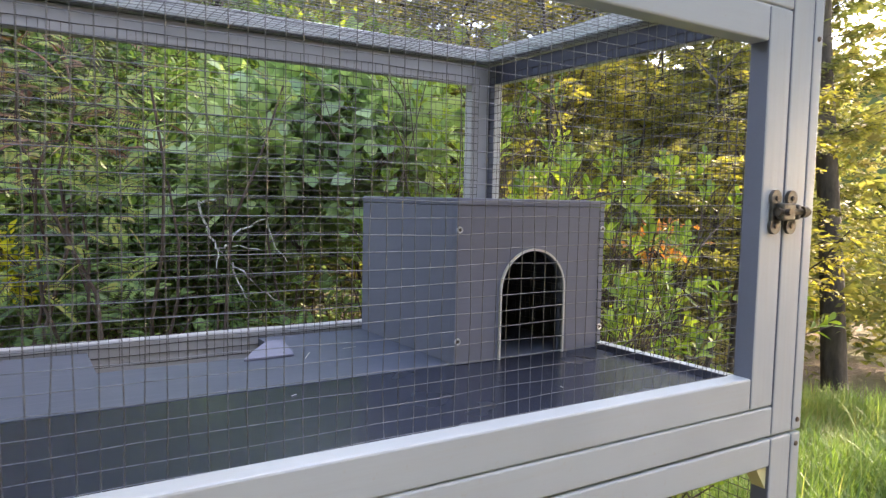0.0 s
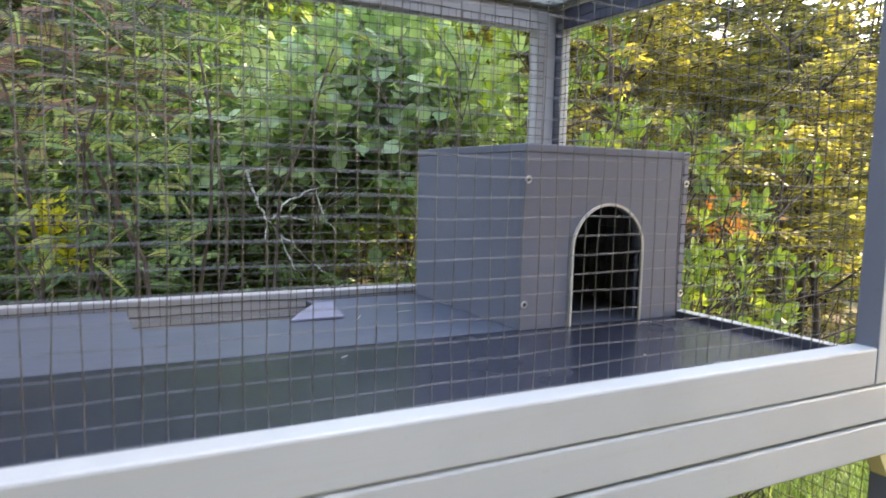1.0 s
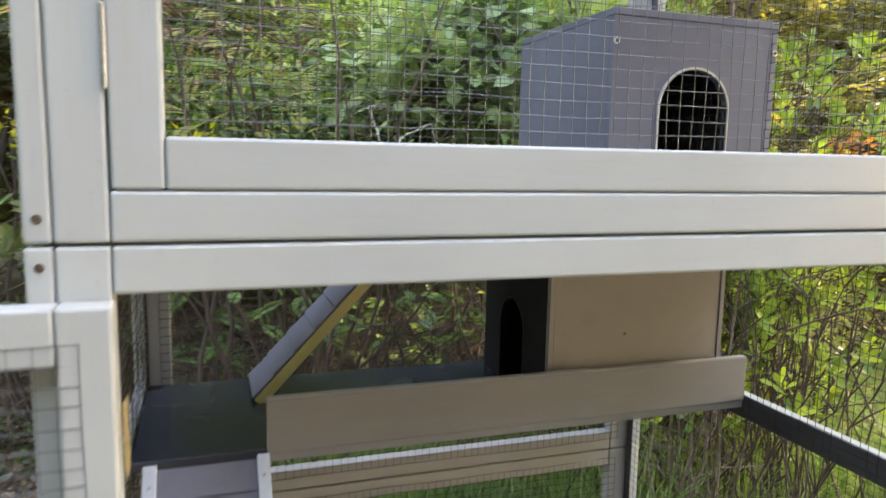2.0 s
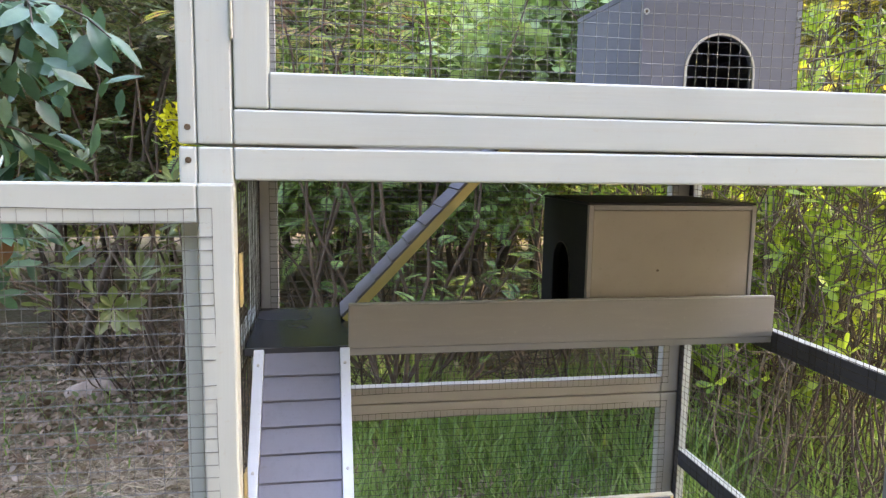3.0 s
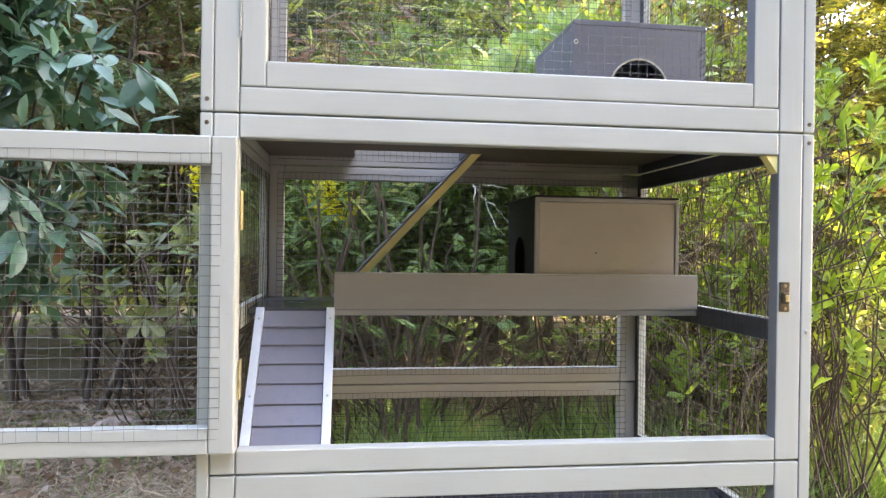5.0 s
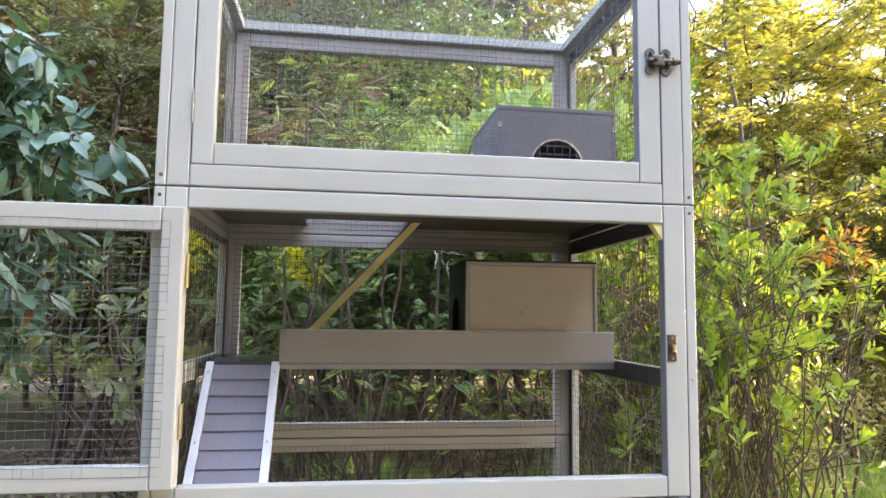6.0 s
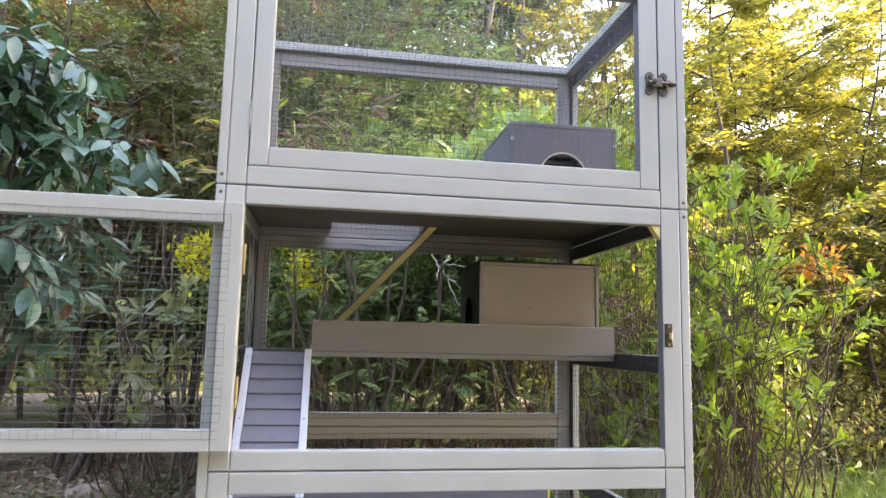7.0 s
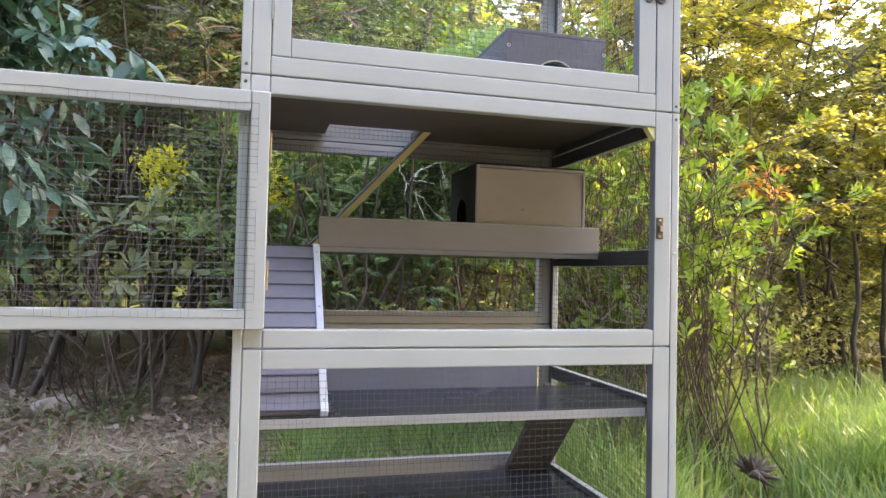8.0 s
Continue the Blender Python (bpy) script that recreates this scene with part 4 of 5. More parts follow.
def boundary_hedge():
    """An added evergreen screen, never in view; it keeps light off the left."""
    rng = np.random.default_rng(91)
    n = 30000
    x = -1.65 - rng.random(n) ** 1.5 * 0.7
    y = rng.uniform(-5.1, 0.6, n)
    z = rng.uniform(0, 4.2, n)
    pos = np.stack([x + 0.08 * np.sin(y * 5) + 0.05 * np.sin(z * 7), y, z], -1)
    ahead = rng.normal(0, 1, (n, 3)) + np.array([0.6, 0, 0.2])
    nor = rng.normal(0, 0.5, (n, 3)) + np.array([0.8, 0, 0.6])
    ln = rng.uniform(0.09, 0.17, n)
    ob = leaves_mesh("boundary_hedge", None, pos, ahead, nor, ln, ln * 0.45, CONIFER)
    tagged(ob, "unseen dark leafy screen added to block light", "hedge", kind="structure")


def blocking_wall():
    """An added plain wall behind the camera; it blocks low light from there."""
    bm = bmesh.new()
    box_into(bm, -9, 9, -5.4, -5.2, -0.1, 4.8, 0)
    for k in range(32):
        box_into(bm, -9, 9, -5.2, -5.18 + 0.004 * (k % 2), 0.0 + k * 0.148, 0.14 + k * 0.148, 0)
    tagged(part("wall_house", bm, CLADDING), "unseen plain board wall added to block low light", "wall", kind="structure")


CLADDING = painted_wood("grey_blocking_boards", (0.13, 0.13, 0.13), (0.09, 0.085, 0.08), 0.7, (0.5, 8, 8), 0.3, 0.5)
blocking_wall()
boundary_hedge()


def near_plants():
    # dense shrubs close behind the hutch
    for i, (x, y, sx, h, mat, lf, shp, lab) in enumerate((
            (0.1, 2.45, 0.6, 1.5, DARK_LEAF, (0.038, 0.017), "diamond", "dark green hedge shrub with small leaves"),
            (0.75, 2.5, 0.55, 1.5, DARK_LEAF, (0.038, 0.018), "diamond", "dark green hedge shrub with small leaves"),
            (1.08, 2.05, 0.48, 1.85, PALE_LEAF, (0.072, 0.052), "oval", "shrub with pale oval glossy leaves"),
            (0.45, 2.75, 0.7, 2.1, DARK_LEAF, (0.044, 0.02), "diamond", "tall dark green hedge shrub"),
            (-1.7, 2.6, 0.8, 2.0, OLIVE_LEAF, (0.05, 0.022), "diamond", "olive twiggy shrub with small leaves"),
            (1.5, 2.9, 0.7, 2.3, GREEN_LEAF, (0.06, 0.026), "diamond", "leafy green hedge shrub"))):
        pale = mat is PALE_LEAF
        shrub("hedge_shrub", lab, "shrub", (x, y), (sx, 0.5, h), 7, 110 if pale else 150, 60 if pale else 84, lf, mat, shp, seed=40 + i, base_z=0.56 if pale else 0.4, clump_r=0.15, group="hedge shrubs")
    fern_shrub("feathery shrub with pinnate leaves turning russet", (0.35, 1.75), (
        (0.15, 1.45, 1.42, 0.16, 51), (0.35, 1.5, 1.55, 0.17, 51), (0.0, 1.6, 1.6, 0.18, 36), (0.45, 1.6, 1.3, 0.15, 45), (0.2, 1.5, 1.2, 0.16, 45), (0.65, 1.7, 1.55, 0.17, 30), (-0.1, 1.7, 1.4, 0.18, 39)), 0.09, 9)
    fern_shrub("feathery shrub with russet brown leaves", (0.1, 1.8), (
        (0.02, 1.5, 1.52, 0.13, 24), (0.2, 1.5, 1.44, 0.12, 21), (-0.2, 1.7, 1.5, 0.16, 24), (0.1, 1.7, 1.7, 0.16, 21)), 0.1, 29, RED_LEAF)
    fern_shrub("feathery olive shrub with pinnate leaves", (-0.6, 2.45), (
        (-0.5, 2.1, 1.5, 0.2, 36), (-0.8, 2.2, 1.75, 0.22, 36), (-0.35, 2.2, 1.85, 0.22, 36), (-0.65, 2.3, 2.1, 0.24, 36), (-1.1, 2.3, 1.4, 0.22, 33), (-0.2, 2.2, 1.25, 0.2, 30), (-0.95, 2.5, 2.2, 0.24, 33), (-1.35, 2.5, 1.9, 0.24, 30)), 0.11, 19, DULL_FERN)
    fern_shrub("deep green shrub with fine pinnate leaves", (0.45, 1.95), (
        (-0.1, 1.75, 0.78, 0.16, 39), (0.15, 1.8, 0.95, 0.16, 45), (0.35, 1.7, 0.72, 0.15, 39), (0.55, 1.85, 0.92, 0.16, 45), (0.8, 1.75, 0.75, 0.15, 42), (0.95, 1.9, 1.0, 0.17, 45), (0.3, 2.0, 1.15, 0.18, 39), (0.75, 2.0, 1.2, 0.16, 36), (1.15, 1.8, 0.85, 0.15, 33), (-0.3, 1.95, 1.0, 0.18, 36)), 0.1, 39, DARK_FERN)
    fern_shrub("low deep green shrub with fine pinnate leaves", (0.5, 2.05), (
        (0.05, 2.0, 0.42, 0.14, 26), (0.35, 2.05, 0.5, 0.14, 28), (0.65, 2.0, 0.42, 0.14, 28), (0.95, 2.05, 0.5, 0.14, 28), (1.25, 2.1, 0.45, 0.14, 22)), 0.1, 49, DARK_FERN)
    # low olive undergrowth
    for i, (x, y, sx, h) in enumerate(((1.75, 1.35, 0.4, 0.8), (3.0, 2.2, 0.45, 0.75), (1.6, 2.1, 0.5, 1.3), (3.75, 2.5, 0.5, 0.8), (3.3, 2.7, 0.55, 1.25), (2.75, 2.75, 0.55, 1.3), (4.3, 3.0, 0.6, 1.3))):
        shrub("undergrowth_shrub", "low twiggy olive-green undergrowth shrub", "shrub", (x, y), (sx, sx, h), 7, 46, 36, (0.034, 0.015), UNDER_LEAF, "diamond", seed=140 + i, base_z=0.12, clump_r=0.12, stem_r=0.006, group="undergrowth shrubs")
    for i, (x, y, n, h, sp, mat, lab) in enumerate((
            (1.28, 1.4, 24, 1.1, 0.3, DRY_TWIG, "leafless brown twiggy shrub"), (1.75, 1.55, 10, 0.9, 0.34, DRY_TWIG, "leafless brown twiggy shrub"),
            (2.7, 2.3, 8, 0.85, 0.4, DRY_TWIG, "leafless grey-brown twiggy shrub"), (1.2, 0.95, 9, 0.95, 0.2, DRY_TWIG, "leafless grey-brown twiggy shrub"),
            (0.2, 1.85, 9, 0.62, 0.35, DARK_BARK, "leafless dark-stemmed shrub in the litter"), (0.85, 1.9, 9, 0.62, 0.35, DARK_BARK, "leafless dark-stemmed shrub in the litter"),
            (-0.68, 3.15, 4, 1.1, 0.6, DARK_BARK, "leafless dark-stemmed shrub in the litter"), (3.6, 2.45, 14, 0.75, 0.5, DARK_BARK, "leafless dark-stemmed shrub in the grass"),
            (-0.98, 3.02, 5, 1.1, 0.65, DARK_BARK, "leafless dark-stemmed shrub in the litter"))):
        bare_shrub(lab, (x, y), n, h, sp, 160 + i, mat, 0.011 if x < 0 else 0.0065 if x > 3 else 0.0045)
    # twiggy shrubs beside and behind
    rnd = random.Random(3)
    spots = [(-0.426, 1.327, 0.7), (-0.596, 1.307, 0.726), (-0.78, 1.32, 0.78), (-0.5, 1.4, 0.86), (-0.35, 1.45, 0.95), (-0.9, 1.4, 0.85), (-0.62, 1.5, 1.0), (-0.2, 1.5, 0.85), (-1.1, 1.5, 0.84)]
    spots += [(rnd.uniform(-1.35, -0.15), rnd.uniform(1.35, 1.9), rnd.uniform(0.82, 1.1)) for _ in range(3)]
    whorl_shrub("twiggy shrub with whorls of grey-green leaves", (-0.68, 2.4), spots, 0.068, 12, SAGE_LEAF, 0.75, 0.06, 0.12)
    # bright green shrubs on the sunny side
    for k, (x, y, r, lo, hi, n, mat, lf) in enumerate((
            (1.5, 1.0, 0.32, 0.76, 1.42, 66, GREEN_LEAF, 0.048), (1.8, 1.45, 0.3, 0.5, 1.2, 54, GREEN_LEAF, 0.05), (1.35, 1.5, 0.36, 0.95, 1.8, 105, GREEN_LEAF, 0.046), (1.25, 1.15, 0.26, 0.5, 0.95, 18, GREEN_LEAF, 0.056))):
        sp = []
        for _ in range(n):
            a, q = rnd.uniform(0, 6.28), r * rnd.random() ** 0.6
            sp.append((x + math.cos(a) * q, y + math.sin(a) * q, rnd.uniform(lo, hi)))
        whorl_shrub("bright green many-stemmed shrub with whorled leaves", (x, y), sp, lf, 20 + k, mat, 0.55, 0.12)
    for i, (x, y, h, reach, mat) in enumerate(((-0.35, 2.5, 2.3, 0.7, CONIFER), (-0.85, 2.65, 2.7, 0.8, CONIFER), (-1.5, 2.9, 3.0, 0.9, CONIFER), (-0.6, 3.3, 3.3, 1.0, OLIVE_LEAF), (-1.3, 3.6, 3.4, 1.0, RED_LEAF))):
        feathery_tree("dark feathery evergreen tree with drooping sprays" if mat is CONIFER else "feathery tree with dull autumn foliage", (x, y), h, reach, mat, 260 + i, 30, (0.025, 0.05))
    for i, (x, y, h, reach, mat, lab) in enumerate((
            (2.35, 2.2, 2.7, 1.1, YELLOW_LEAF, "golden feathery-leaved garden tree with dark limbs"),
            (3.4, 2.3, 1.9, 0.7, FEATHER_GREEN, "low olive feathery-leaved garden tree"),
            (3.35, 1.95, 2.2, 0.8, YELLOW_LEAF, "golden feathery-leaved garden tree with dark limbs"),
            (3.9, 2.75, 2.7, 1.0, FEATHER_GREEN, "small olive feathery-leaved garden tree"),
            (2.0, 3.0, 2.8, 1.0, FEATHER_GREEN, "olive-green feathery-leaved garden tree with dark limbs"),
            (3.4, 2.9, 3.3, 1.3, YELLOW_LEAF, "golden feathery-leaved garden tree with dark limbs"),
            (4.5, 2.6, 3.2, 1.2, FEATHER_GREEN, "olive-green feathery-leaved garden tree with dark limbs"),
            (5.6, 3.2, 3.9, 1.3, FEATHER_GREEN, "olive-green feathery-leaved garden tree with dark limbs"),
            (2.6, 4.2, 4.2, 1.4, YELLOW_LEAF, "golden feathery-leaved garden tree with dark limbs"),
            (4.6, 3.9, 4.0, 1.5, YELLOW_LEAF, "golden feathery-leaved garden tree with dark limbs"),
            (3.5, 4.9, 5.4, 1.6, FEATHER_GREEN, "olive-green feathery-leaved garden tree with dark limbs"),
            (4.1, 4.3, 4.9, 1.5, YELLOW_LEAF, "golden feathery-leaved garden tree with dark limbs"))):
        feathery_tree(lab, (x, y), h, reach, mat, 60 + i)
    # Added trees out of view, whose crowns shade the hutch and the front ground.
    for i, (x, y) in enumerate(((4.45, -0.15), (4.2, -1.8), (4.2, -3.4))):
        shrub("shading_tree", "unseen dense tree added to shade the hutch", "tree", (x, y), (0.95, 0.95, 5.2), 1, 380, 48, (0.17, 0.08), DARK_LEAF, "diamond", BARK, 0.016, 0.3, 97 + i, 0.25, trunk=0.07, group="shade trees")
    # Two added tall crowns, out of view, keep sun off the litter and evergreen.
    shrub("shading_tree", "unseen tall tree added to shade the left side", "tree", (4.95, 2.15), (1.05, 1.05, 8.4), 1, 420, 56, (0.18, 0.085), DARK_LEAF, "diamond", BARK, 0.016, 0.34, 96, 0.66, trunk=0.09, group="shade trees")
    shrub("shading_tree", "unseen tall tree added to shade the left side", "tree", (4.95, 0.8), (0.95, 0.95, 8.0), 1, 420, 56, (0.18, 0.085), DARK_LEAF, "diamond", BARK, 0.016, 0.3, 101, 0.5, trunk=0.08, group="shade trees")
    for i, (x, y, r, h, low) in enumerate(((1.75, 5.5, 1.15, 6.6, 0.58), (0.7, 5.9, 1.2, 6.9, 0.56), (-0.9, 6.0, 1.3, 6.6, 0.3))):
        shrub("tall_tree", "tall dark evergreen tree with a high dense crown", "tree", (x, y), (r, r, h), 1, 420, 90, (0.12, 0.04), CONIFER, "diamond", BARK, 0.016, 0.32, 80 + i, low, trunk=0.1, group="tall evergreen trees")


near_plants()


def glossy_shrub():
    """Broad-leaved evergreen beside the hutch, each leaf on its own."""
    rnd = random.Random(5)
    root = thing("evergreen_shrub", "broad-leaved evergreen shrub with glossy blue-green leaves", "shrub", (-0.86, 0.92, 0))
    me_list = []
    for k in range(3):
        V, F = [], []
        n = 7
        for i in range(n + 1):
            f = i / n
            w = 0.42 * math.sin(math.pi * min(1, f * 0.97 + 0.03)) ** 0.75 * (1 - 0.15 * f)
            z = -0.18 * f * f * (0.6 + 0.4 * k)
            V += [(-w * 0.5, f, z + 0.1 * w), (0, f, z), (w * 0.5, f, z + 0.1 * w)]
        for i in range(n):
            a = i * 3
            F += [(a, a + 1, a + 4, a + 3), (a + 1, a + 2, a + 5, a + 4)]
        me = bpy.data.meshes.new("leaf")
        me.from_pydata(V, [], F)
        me.polygons.foreach_set("use_smooth", [True] * len(me.polygons))
        me.materials.append(GLOSSY_LEAF)
        me_list.append(me)
    withered = me_list[2].copy()
    withered.materials[0] = RED_LEAF
    V, F = [], []
    sites = []
    for i in range(25):
        z = 1.1 + 0.75 * (i / 17) if i < 18 else rnd.uniform(0.9, 1.1)
        reach = 0.36 - 0.22 * abs(z - 1.25)
        top = Vector((rnd.uniform(-0.4, reach) if i < 18 else rnd.uniform(-0.1, 0.22), rnd.uniform(-0.24, 0.12), z))
        pts = crooked(rnd, (rnd.uniform(-0.15, 0.05), rnd.uniform(-0.05, 0.1), -0.03), top, 8, 0.14)
        tube(V, F, pts, [0.01 * (1 - 0.7 * j / 8) for j in range(9)], 5)
        for _ in range(3):
            az = rnd.uniform(-2.6, 0.5)
            d = Vector((math.cos(az), math.sin(az), 0))
            L = rnd.uniform(0.14, 0.26)
            tp = [pts[-1] + d * L * f + Vector((0, 0, 0.05 * f - 0.12 * f * f)) for f in (0, 0.25, 0.5, 0.75, 1)]
            tube(V, F, tp, [0.0042, 0.0036, 0.003, 0.0024, 0.0016], 4)
            for j in range(6):
                f = (j + 0.6) / 6 * 4
                p = tp[min(3, int(f))].lerp(tp[min(4, int(f) + 1)], f % 1)
                sites.append((p, az + (0.95 if j % 2 else -0.95) * (1 - 0.12 * j)))
    mesh_from("branchwork", V, F, DARK_BARK, root, smooth=True)
    for p, a in sites:
        leaf = new("leaf", rnd.choice(me_list))
        leaf.parent = root
        size = rnd.uniform(0.066, 0.105)
        leaf.matrix_basis = pose(p.x, p.y, p.z, 0, 0, math.degrees(a) - 90) @ pose(0, 0, 0, rnd.uniform(-72, -8), rnd.uniform(-35, 35), 0) @ Matrix.Scale(size, 4)
    for k in range(9):
        p, a = rnd.choice(sites)
        leaf = new("leaf", withered)
        leaf.parent = root
        leaf.matrix_basis = pose(p.x, p.y - 0.01, p.z, 0, 0, math.degrees(a)) @ pose(0, 0, 0, rnd.uniform(-80, -40), rnd.uniform(-60, 60), 0) @ Matrix.Scale(rnd.uniform(0.05, 0.08), 4)
        tagged(leaf, "withered brown leaf")
    tips = [p for p, a in sites[::4]]
    rng = np.random.default_rng(15)
    base = np.array([tuple(t) for t in tips]) + np.array([-0.08, 0.1, -0.03])
    base = np.repeat(np.concatenate([base, base + np.array([-0.22, 0.06, 0.1]), base + np.array([-0.1, -0.02, 0.12]), base + np.array([0.05, 0.04, -0.05])]), 9, axis=0)
    n = len(base)
    pos = base + rng.normal(0, 0.055, (n, 3))
    ahead = rng.normal(0, 1, (n, 3)) + np.array([0.1, -0.3, -0.5])
    nor = rng.normal(0, 0.4, (n, 3)) + np.array([0, -0.3, 1.0])
    ln = rng.uniform(0.06, 0.095, n)
    leaves_mesh("foliage", root, pos, ahead, nor, ln, ln * 0.42, GLOSSY_LEAF, "oval")


glossy_shrub()


# ---- grass and litter ----
def grass(name, label, area, n, h, seed):
    rng = np.random.default_rng(seed)
    x = rng.uniform(area[0], area[1], n)
    y = rng.uniform(area[2], area[3], n)
    clump = np.array([noise.noise(Vector((a * 1.6, b * 1.6, 9))) for a, b in zip(x, y)])
    keep = (clump > rng.uniform(-0.7, 0.3, n)) & ((x - 1.4) ** 2 + (y - 0.48) ** 2 > 0.05)
    x, y, clump = x[keep], y[keep], clump[keep]
    n = len(x)
    z = np.array([height(a, b) for a, b in zip(x, y)]) - 0.01
    L = rng.uniform(0.5, 1.2, n) * h * (1 + 0.5 * clump) * np.clip(0.5 + 0.55 * y, 0.38, 1.0)
    a = rng.uniform(0, 2 * np.pi, n)
    lean = rng.uniform(0.15, 0.9, n)
    w = rng.uniform(0.0016, 0.0034, n)
    levels = np.array([0, 0.35, 0.7, 1.0])
    P = np.zeros((n, 7, 3))
    for i, f in enumerate(levels):
        cx = x + np.cos(a) * lean * L * f ** 1.8
        cy = y + np.sin(a) * lean * L * f ** 1.8
        cz = z + L * f * (1 - 0.35 * lean * f)
        if i < 3:
            ww = w * (1 - 0.45 * f)
            P[:, 2 * i] = np.stack([cx - np.sin(a) * ww, cy + np.cos(a) * ww, cz], -1)
            P[:, 2 * i + 1] = np.stack([cx + np.sin(a) * ww, cy - np.cos(a) * ww, cz], -1)
        else:
            P[:, 6] = np.stack([cx, cy, cz], -1)
    tri = np.array([(0, 1, 3), (0, 3, 2), (2, 3, 5), (2, 5, 4), (4, 5, 6)])
    Fi = (tri[None] + (np.arange(n) * 7)[:, None, None]).reshape(-1, 3)
    me = bpy.data.meshes.new(name)
    me.vertices.add(n * 7)
    me.vertices.foreach_set("co", P.astype(np.float32).ravel())
    m = len(Fi)
    me.loops.add(m * 3)
    me.loops.foreach_set("vertex_index", Fi.astype(np.int32).ravel())
    me.polygons.add(m)
    me.polygons.foreach_set("loop_start", np.arange(0, m * 3, 3, dtype=np.int32))
    me.update(calc_edges=True)
    me.materials.append(GRASS)
    tagged(new(name, me), label, "grass", kind="stuff")


grass("tall_grass", "tall green garden grass", (0.1, 4.5, 0.66, 2.2), 40000, 0.2, 3)
grass("tall_grass", "tall green garden grass beside the hutch", (0.92, 4.0, -0.6, 0.9), 30000, 0.22, 4)
grass("long_grass", "long arching pale grass blades", (0.95, 3.4, -0.4, 1.9), 3600, 0.38, 6)
grass("long_grass", "long pale grass among the brown stems", (0.92, 1.9, 0.85, 1.7), 2600, 0.44, 7)
grass("sparse_grass", "low dark grass along the side of the hutch", (-0.22, 0.12, 0.9, 1.9), 1100, 0.1, 8)
grass("sparse_grass", "sparse grass among the leaf litter", (-3.0, 0.3, 0.7, 3.0), 1500, 0.12, 5)


def litter():
    rng = np.random.default_rng(8)
    n = 56000
    x, y = rng.uniform(-2.5, 0.6, n), 0.3 + 3.1 * rng.random(n) ** 1.2
    far = rng.random(n) < 0.28
    x, y = np.where(far, rng.uniform(-1.5, 2.0, n), x), np.where(far, rng.uniform(1.7, 4.6, n), y)
    z = np.array([height(a, b) for a, b in zip(x, y)]) + rng.uniform(0.0, 0.05, n)
    ahead = np.stack([rng.normal(0, 1, n), rng.normal(0, 0.8, n), rng.normal(0, 0.28, n)], -1)
    normal = np.stack([rng.normal(0, 0.6, n), rng.normal(0, 0.6, n), np.ones(n)], -1)
    straw = rng.random(n) < 0.42
    ln = np.where(straw, rng.uniform(0.04, 0.15, n), rng.uniform(0.014, 0.045, n))
    wd = np.where(straw, rng.uniform(0.0018, 0.0045, n), ln * rng.uniform(0.3, 0.7, n))
    tagged(leaves_mesh("leaf_litter", None, np.stack([x, y, z], -1), ahead, normal, ln, wd, STRAW), "dry fallen leaves and straw", "leaf litter", kind="stuff")


litter()


def dry_leaves():
    """Larger curled brown leaves that lie on top of the litter."""
    rng = np.random.default_rng(38)
    n = 1200
    x, y = rng.uniform(-1.7, 0.35, n), 0.55 + 2.4 * rng.random(n) ** 1.3
    z = np.array([height(a, b) for a, b in zip(x, y)]) + rng.uniform(0.035, 0.075, n)
    ahead = np.stack([rng.normal(0, 1, n), rng.normal(0, 1, n), rng.normal(0, 0.45, n)], -1)
    nor = np.stack([rng.normal(0, 0.7, n), rng.normal(0, 0.7, n), np.ones(n)], -1)
    ln = rng.uniform(0.03, 0.065, n)
    tagged(leaves_mesh("dry_leaves", None, np.stack([x, y, z], -1), ahead, nor, ln, ln * rng.uniform(0.35, 0.6, n), DRY_LEAF, "oval"), "curled brown dry leaves on the litter", "leaf litter", kind="stuff")


dry_leaves()


def straw_heap():
    """A low heap of tangled dry straw beside the hutch."""
    rng = np.random.default_rng(28)
    n = 9000
    x, y = rng.normal(-0.45, 0.36, n), rng.normal(1.3, 0.24, n)
    z = np.array([height(a, b) for a, b in zip(x, y)]) + 0.02 + rng.random(n) * 0.06 * np.exp(-((x + 0.45) / 0.4) ** 2 - ((y - 1.3) / 0.3) ** 2)
    ahead = np.stack([rng.normal(0, 1, n), rng.normal(0, 0.7, n), rng.normal(0, 0.3, n)], -1)
    ln = rng.uniform(0.03, 0.13, n)
    heap = leaves_mesh("dry_straw", None, np.stack([x, y, z], -1), ahead, rng.normal(0, 1, (n, 3)), ln, rng.uniform(0.0018, 0.004, n), STRAW_PALE)
    tagged(heap, "low heap of tangled pale dry straw", "straw", kind="stuff")


straw_heap()


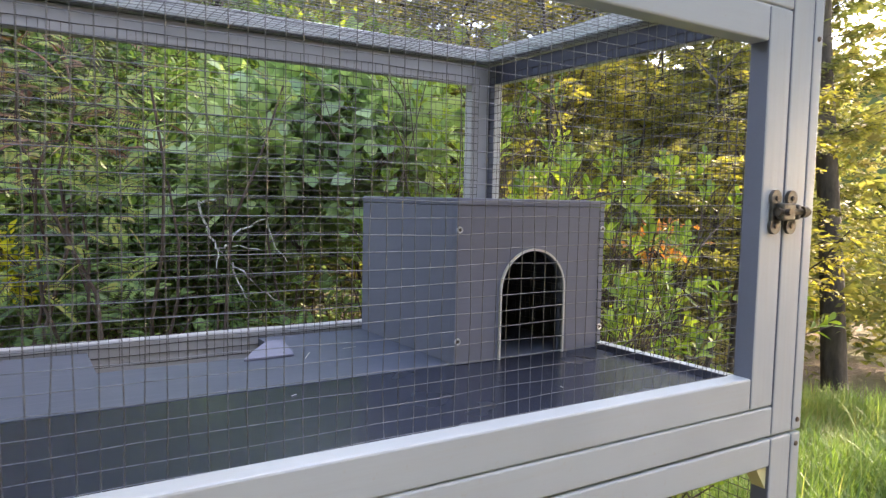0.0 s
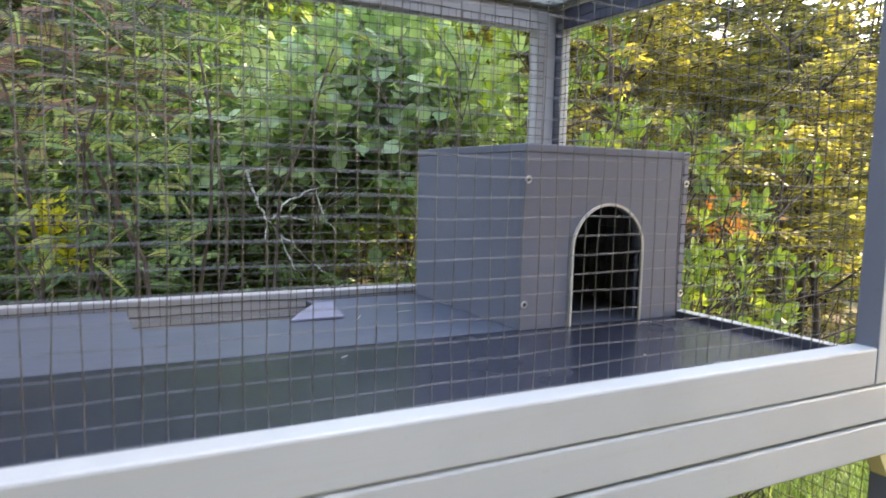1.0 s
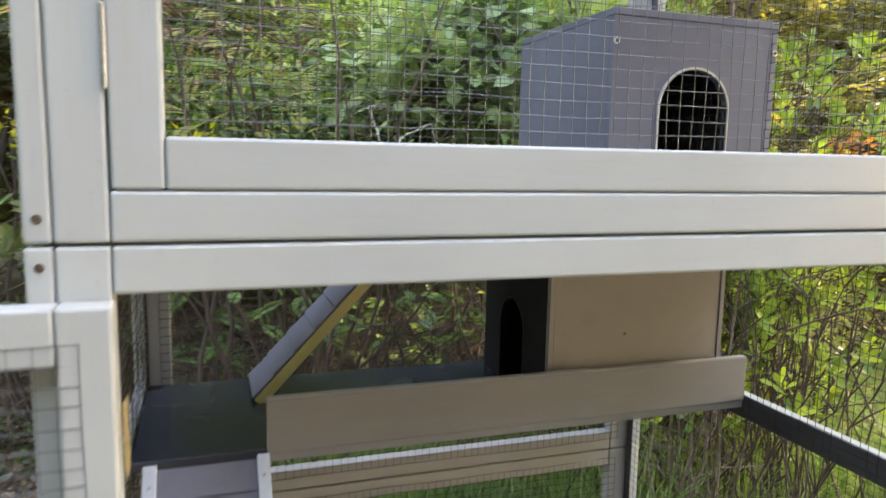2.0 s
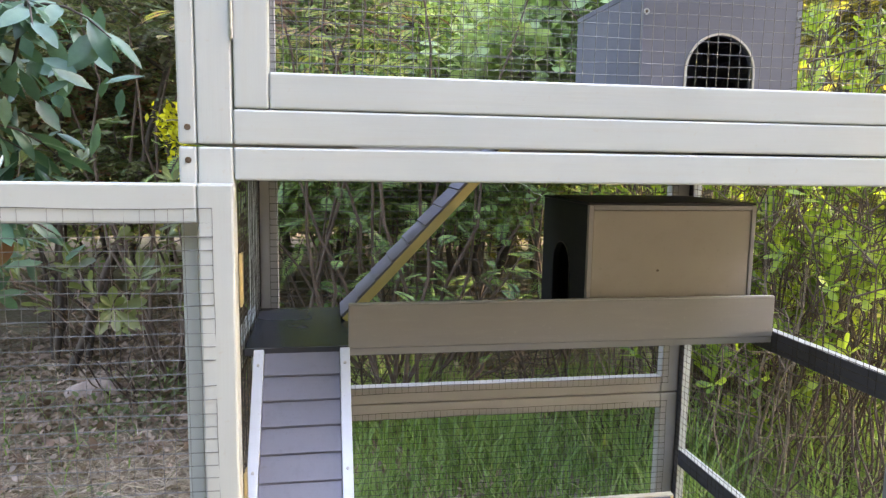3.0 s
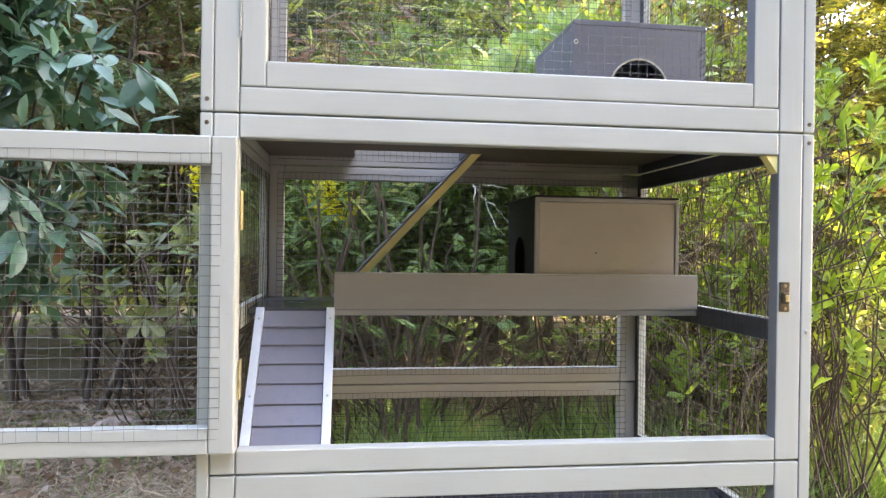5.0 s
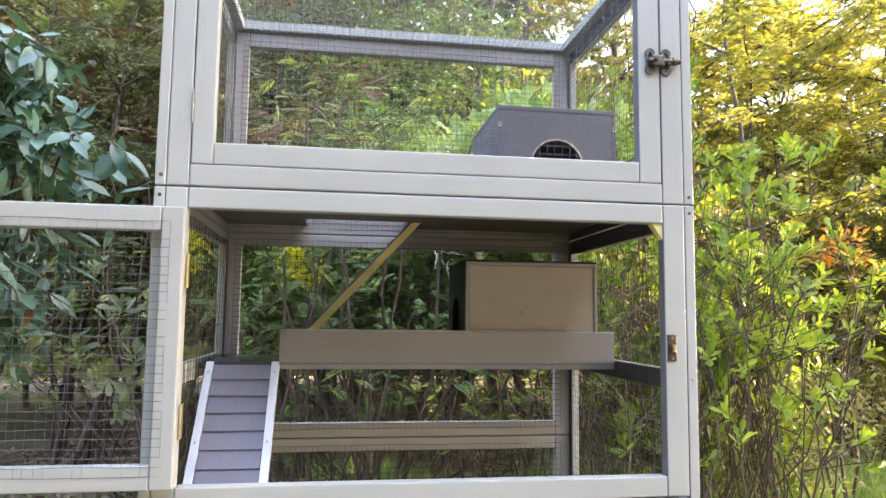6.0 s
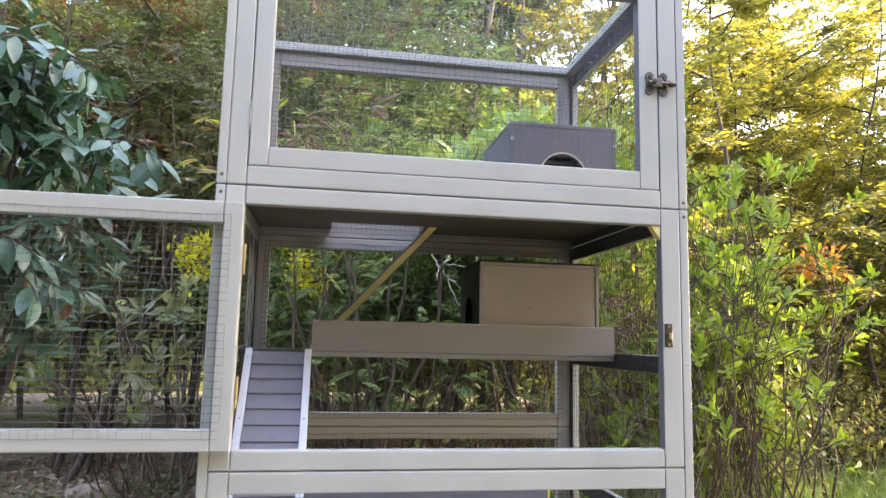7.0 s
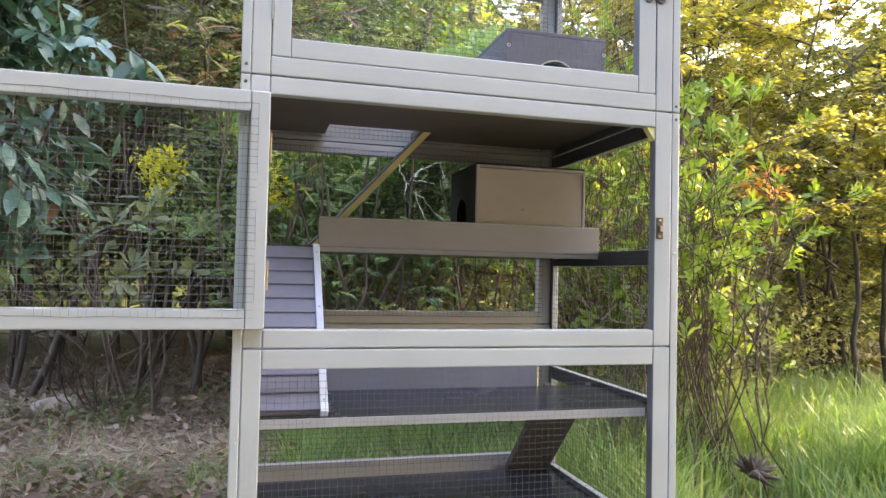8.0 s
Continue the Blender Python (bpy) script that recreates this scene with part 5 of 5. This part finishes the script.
def weeds():
    """Low green weeds among the litter."""
    rng = np.random.default_rng(18)
    c = np.stack([rng.uniform(-1.6, 0.0, 22), np.where(rng.random(22) < 0.7, rng.uniform(1.9, 2.6, 22), rng.uniform(0.9, 1.3, 22)), np.zeros(22)], -1)
    c = np.concatenate([c, np.stack([rng.normal(-0.55, 0.1, 8), rng.normal(1.2, 0.07, 8), np.zeros(8)], -1)])
    k = 46
    n = len(c) * k
    off = rng.normal(0, 1, (n, 3)) * np.array([0.07, 0.07, 0.02])
    pos = np.repeat(c, k, axis=0) + off
    pos[:, 2] = np.array([height(a, b) for a, b in zip(pos[:, 0], pos[:, 1])]) + 0.03 + np.abs(off[:, 2])
    ahead = off + rng.normal(0, 0.04, (n, 3))
    nor = rng.normal(0, 0.35, (n, 3)) + np.array([0, -0.2, 1.0])
    ln = rng.uniform(0.02, 0.05, n)
    tagged(leaves_mesh("weeds", None, pos, ahead, nor, ln, ln * 0.5, SAGE_LEAF, "oval"), "low dark green weeds among the leaf litter", "weeds", kind="stuff")


weeds()


# ---- small things ----
def fallen_twigs():
    """Bleached twigs that lie in the litter."""
    rnd = random.Random(61)
    for x, y, L, a in ((-0.92, 1.25, 0.3, 12), (-0.78, 1.3, 0.16, 140), (-0.55, 1.15, 0.22, 30), (-0.3, 1.0, 0.26, 20), (-0.75, 0.8, 0.2, 160), (-1.2, 1.6, 0.25, 75), (-0.42, 0.7, 0.18, 100)):
        d = Vector((math.cos(radians(a)), math.sin(radians(a)), 0))
        c = Vector((x, y, height(x, y) + 0.045))
        V, F = [], []
        pts = crooked(rnd, c - d * L / 2, c + d * L / 2, 6, 0.25)
        tube(V, F, pts, [0.0034 - 0.0003 * i for i in range(7)], 5)
        tube(V, F, crooked(rnd, pts[3], pts[3] + Vector((rnd.gauss(0, 0.05), rnd.gauss(0, 0.05), 0.02)), 3, 0.2), [0.0022, 0.0018, 0.0014, 0.001], 4)
        tagged(mesh_from("fallen_twig", V, F, DRY_TWIG, smooth=True), "bleached dry twig lying in leaf litter", "twig", "fallen twigs")


fallen_twigs()


def dead_twig():
    """A bleached forked twig caught in the hedge."""
    rnd = random.Random(6)
    y = 1.84
    V, F = [], []
    lines = (((0.621, 1.266), (0.568, 1.252), (0.6, 1.171), (0.632, 1.107), (0.67, 1.065), (0.725, 1.015), (0.781, 0.962), (0.829, 0.922), (0.92, 0.869)),
             ((0.632, 1.107), (0.656, 1.114), (0.69, 1.164), (0.732, 1.178), (0.795, 1.206), (0.829, 1.235), (0.878, 1.285)),
             ((0.656, 1.114), (0.704, 1.11), (0.767, 1.103)),
             ((0.632, 1.104), (0.628, 1.043)),
             ((0.672, 1.062), (0.702, 0.972), (0.76, 0.908)),
             ((0.795, 1.206), (0.816, 1.118), (0.864, 1.057)))
    for k, line in enumerate(lines):
        pts = []
        for a, b in zip(line, line[1:]):
            for f in (0, 0.34, 0.67):
                pts.append(Vector((a[0] + (b[0] - a[0]) * f + rnd.gauss(0, 0.003), y + rnd.gauss(0, 0.01), a[1] + (b[1] - a[1]) * f + rnd.gauss(0, 0.003))))
        pts.append(Vector((line[-1][0], y, line[-1][1])))
        r = 0.0046 if k < 2 else 0.003
        tube(V, F, pts, [r * (1 - 0.6 * i / len(pts)) for i in range(len(pts))], 5)
    tagged(mesh_from("dead_twig", V, F, PALE_TWIG, smooth=True), "bleached bare forked twig caught in the hedge", "twig")


dead_twig()


def seed_head():
    """A dark dried seed head on a bent stalk in the grass."""
    rnd = random.Random(4)
    root = thing("seed_head", "dark dried seed head on a bent stalk", "seed head", (1.5, 0.62, -0.02))
    bm = bmesh.new()
    bmesh.ops.create_cone(bm, cap_ends=True, segments=6, radius1=0.011, radius2=0.0015, depth=0.05, matrix=Matrix.Translation((0, 0, 0.022)))
    for v in bm.verts:
        v.co.x += 0.3 * v.co.z ** 2 / 0.05
    bract = finish("bract", bm, POD, root, "", True)
    for k in range(15):
        a = k * 2.4
        d = Vector((math.cos(a), math.sin(a), rnd.uniform(-0.5, 1.3))).normalized()
        ob = bract if k == 0 else new("bract", bract.data)
        ob.parent = root
        ob.matrix_basis = Matrix.Translation(Vector((0, 0, 0.115)) + d * 0.008) @ Vector((0, 0, 1)).rotation_difference(d).to_matrix().to_4x4() @ Matrix.Scale(rnd.uniform(1.1, 1.7), 4)
    V, F = [], []
    pts = crooked(rnd, (0.07, -0.02, -0.02), (0, 0, 0.12), 5, 0.2)
    tube(V, F, pts, [0.004] * 6, 5)
    mesh_from("stalk", V, F, TWIG, root, smooth=True)


POD = bark("dried_pod", (0.04, 0.025, 0.018), (0.11, 0.075, 0.055))
seed_head()


def stone():
    bm = bmesh.new()
    bmesh.ops.create_icosphere(bm, subdivisions=3, radius=1)
    for v in bm.verts:
        d = 1 + 0.22 * noise.noise(v.co * 1.3) + 0.06 * noise.noise(v.co * 4)
        v.co = Vector((v.co.x * 0.12 * d, v.co.y * 0.1 * d, v.co.z * 0.06 * d))
    ob = finish("stone", bm, STONE, None, "", True)
    ob.location = (-0.86, 2.3, 0.03)
    tagged(ob, "rounded pinkish garden stone in the leaf litter", "stone")


STONE = bark("pinkish_stone", (0.22, 0.16, 0.135), (0.34, 0.26, 0.22))
stone()


def straw_bits():
    """A few loose straws on the floor boards."""
    rnd = random.Random(14)
    for x, y, z, L, a in ((0.40, 0.44, FZ, 0.035, 60), (0.47, 0.46, FZ, 0.022, 10), (0.32, 0.27, FZ, 0.008, 30), (0.60, 0.16, FZ, 0.007, 80), (0.36, 0.47, FZ, 0.03, 25)):
        bm = bmesh.new()
        box_into(bm, -L / 2, L / 2, -0.0005, 0.0005, 0, 0.0008, 0.0002, pose(x, y, z + 0.0006, 0, 0, a))
        tagged(part("straw", bm, RAW_EDGE), "pale dry straw on the floor board", "straw", "loose straws")


straw_bits()


def yellow_sprig():
    shrub("autumn_sapling", "slender sapling with orange autumn leaves", "tree", (2.2, 1.42), (0.1, 0.08, 1.28), 3, 9, 16, (0.036, 0.018), ORANGE_LEAF, seed=35, base_z=0.78, clump_r=0.06)
    shrub("sunlit_sapling", "slender sapling with yellow leaves coloured as if sunlit", "tree", (-0.43, 2.02), (0.085, 0.06, 1.27), 2, 14, 26, (0.036, 0.018), SPRIG_LEAF, seed=33, base_z=0.76, clump_r=0.055, group="yellow saplings")
    shrub("sunlit_sapling", "slender sapling with yellow leaves coloured as if sunlit", "tree", (0.06, 2.0), (0.07, 0.06, 1.16), 2, 12, 26, (0.036, 0.018), SPRIG_LEAF, seed=34, base_z=0.8, clump_r=0.05, group="yellow saplings")


yellow_sprig()
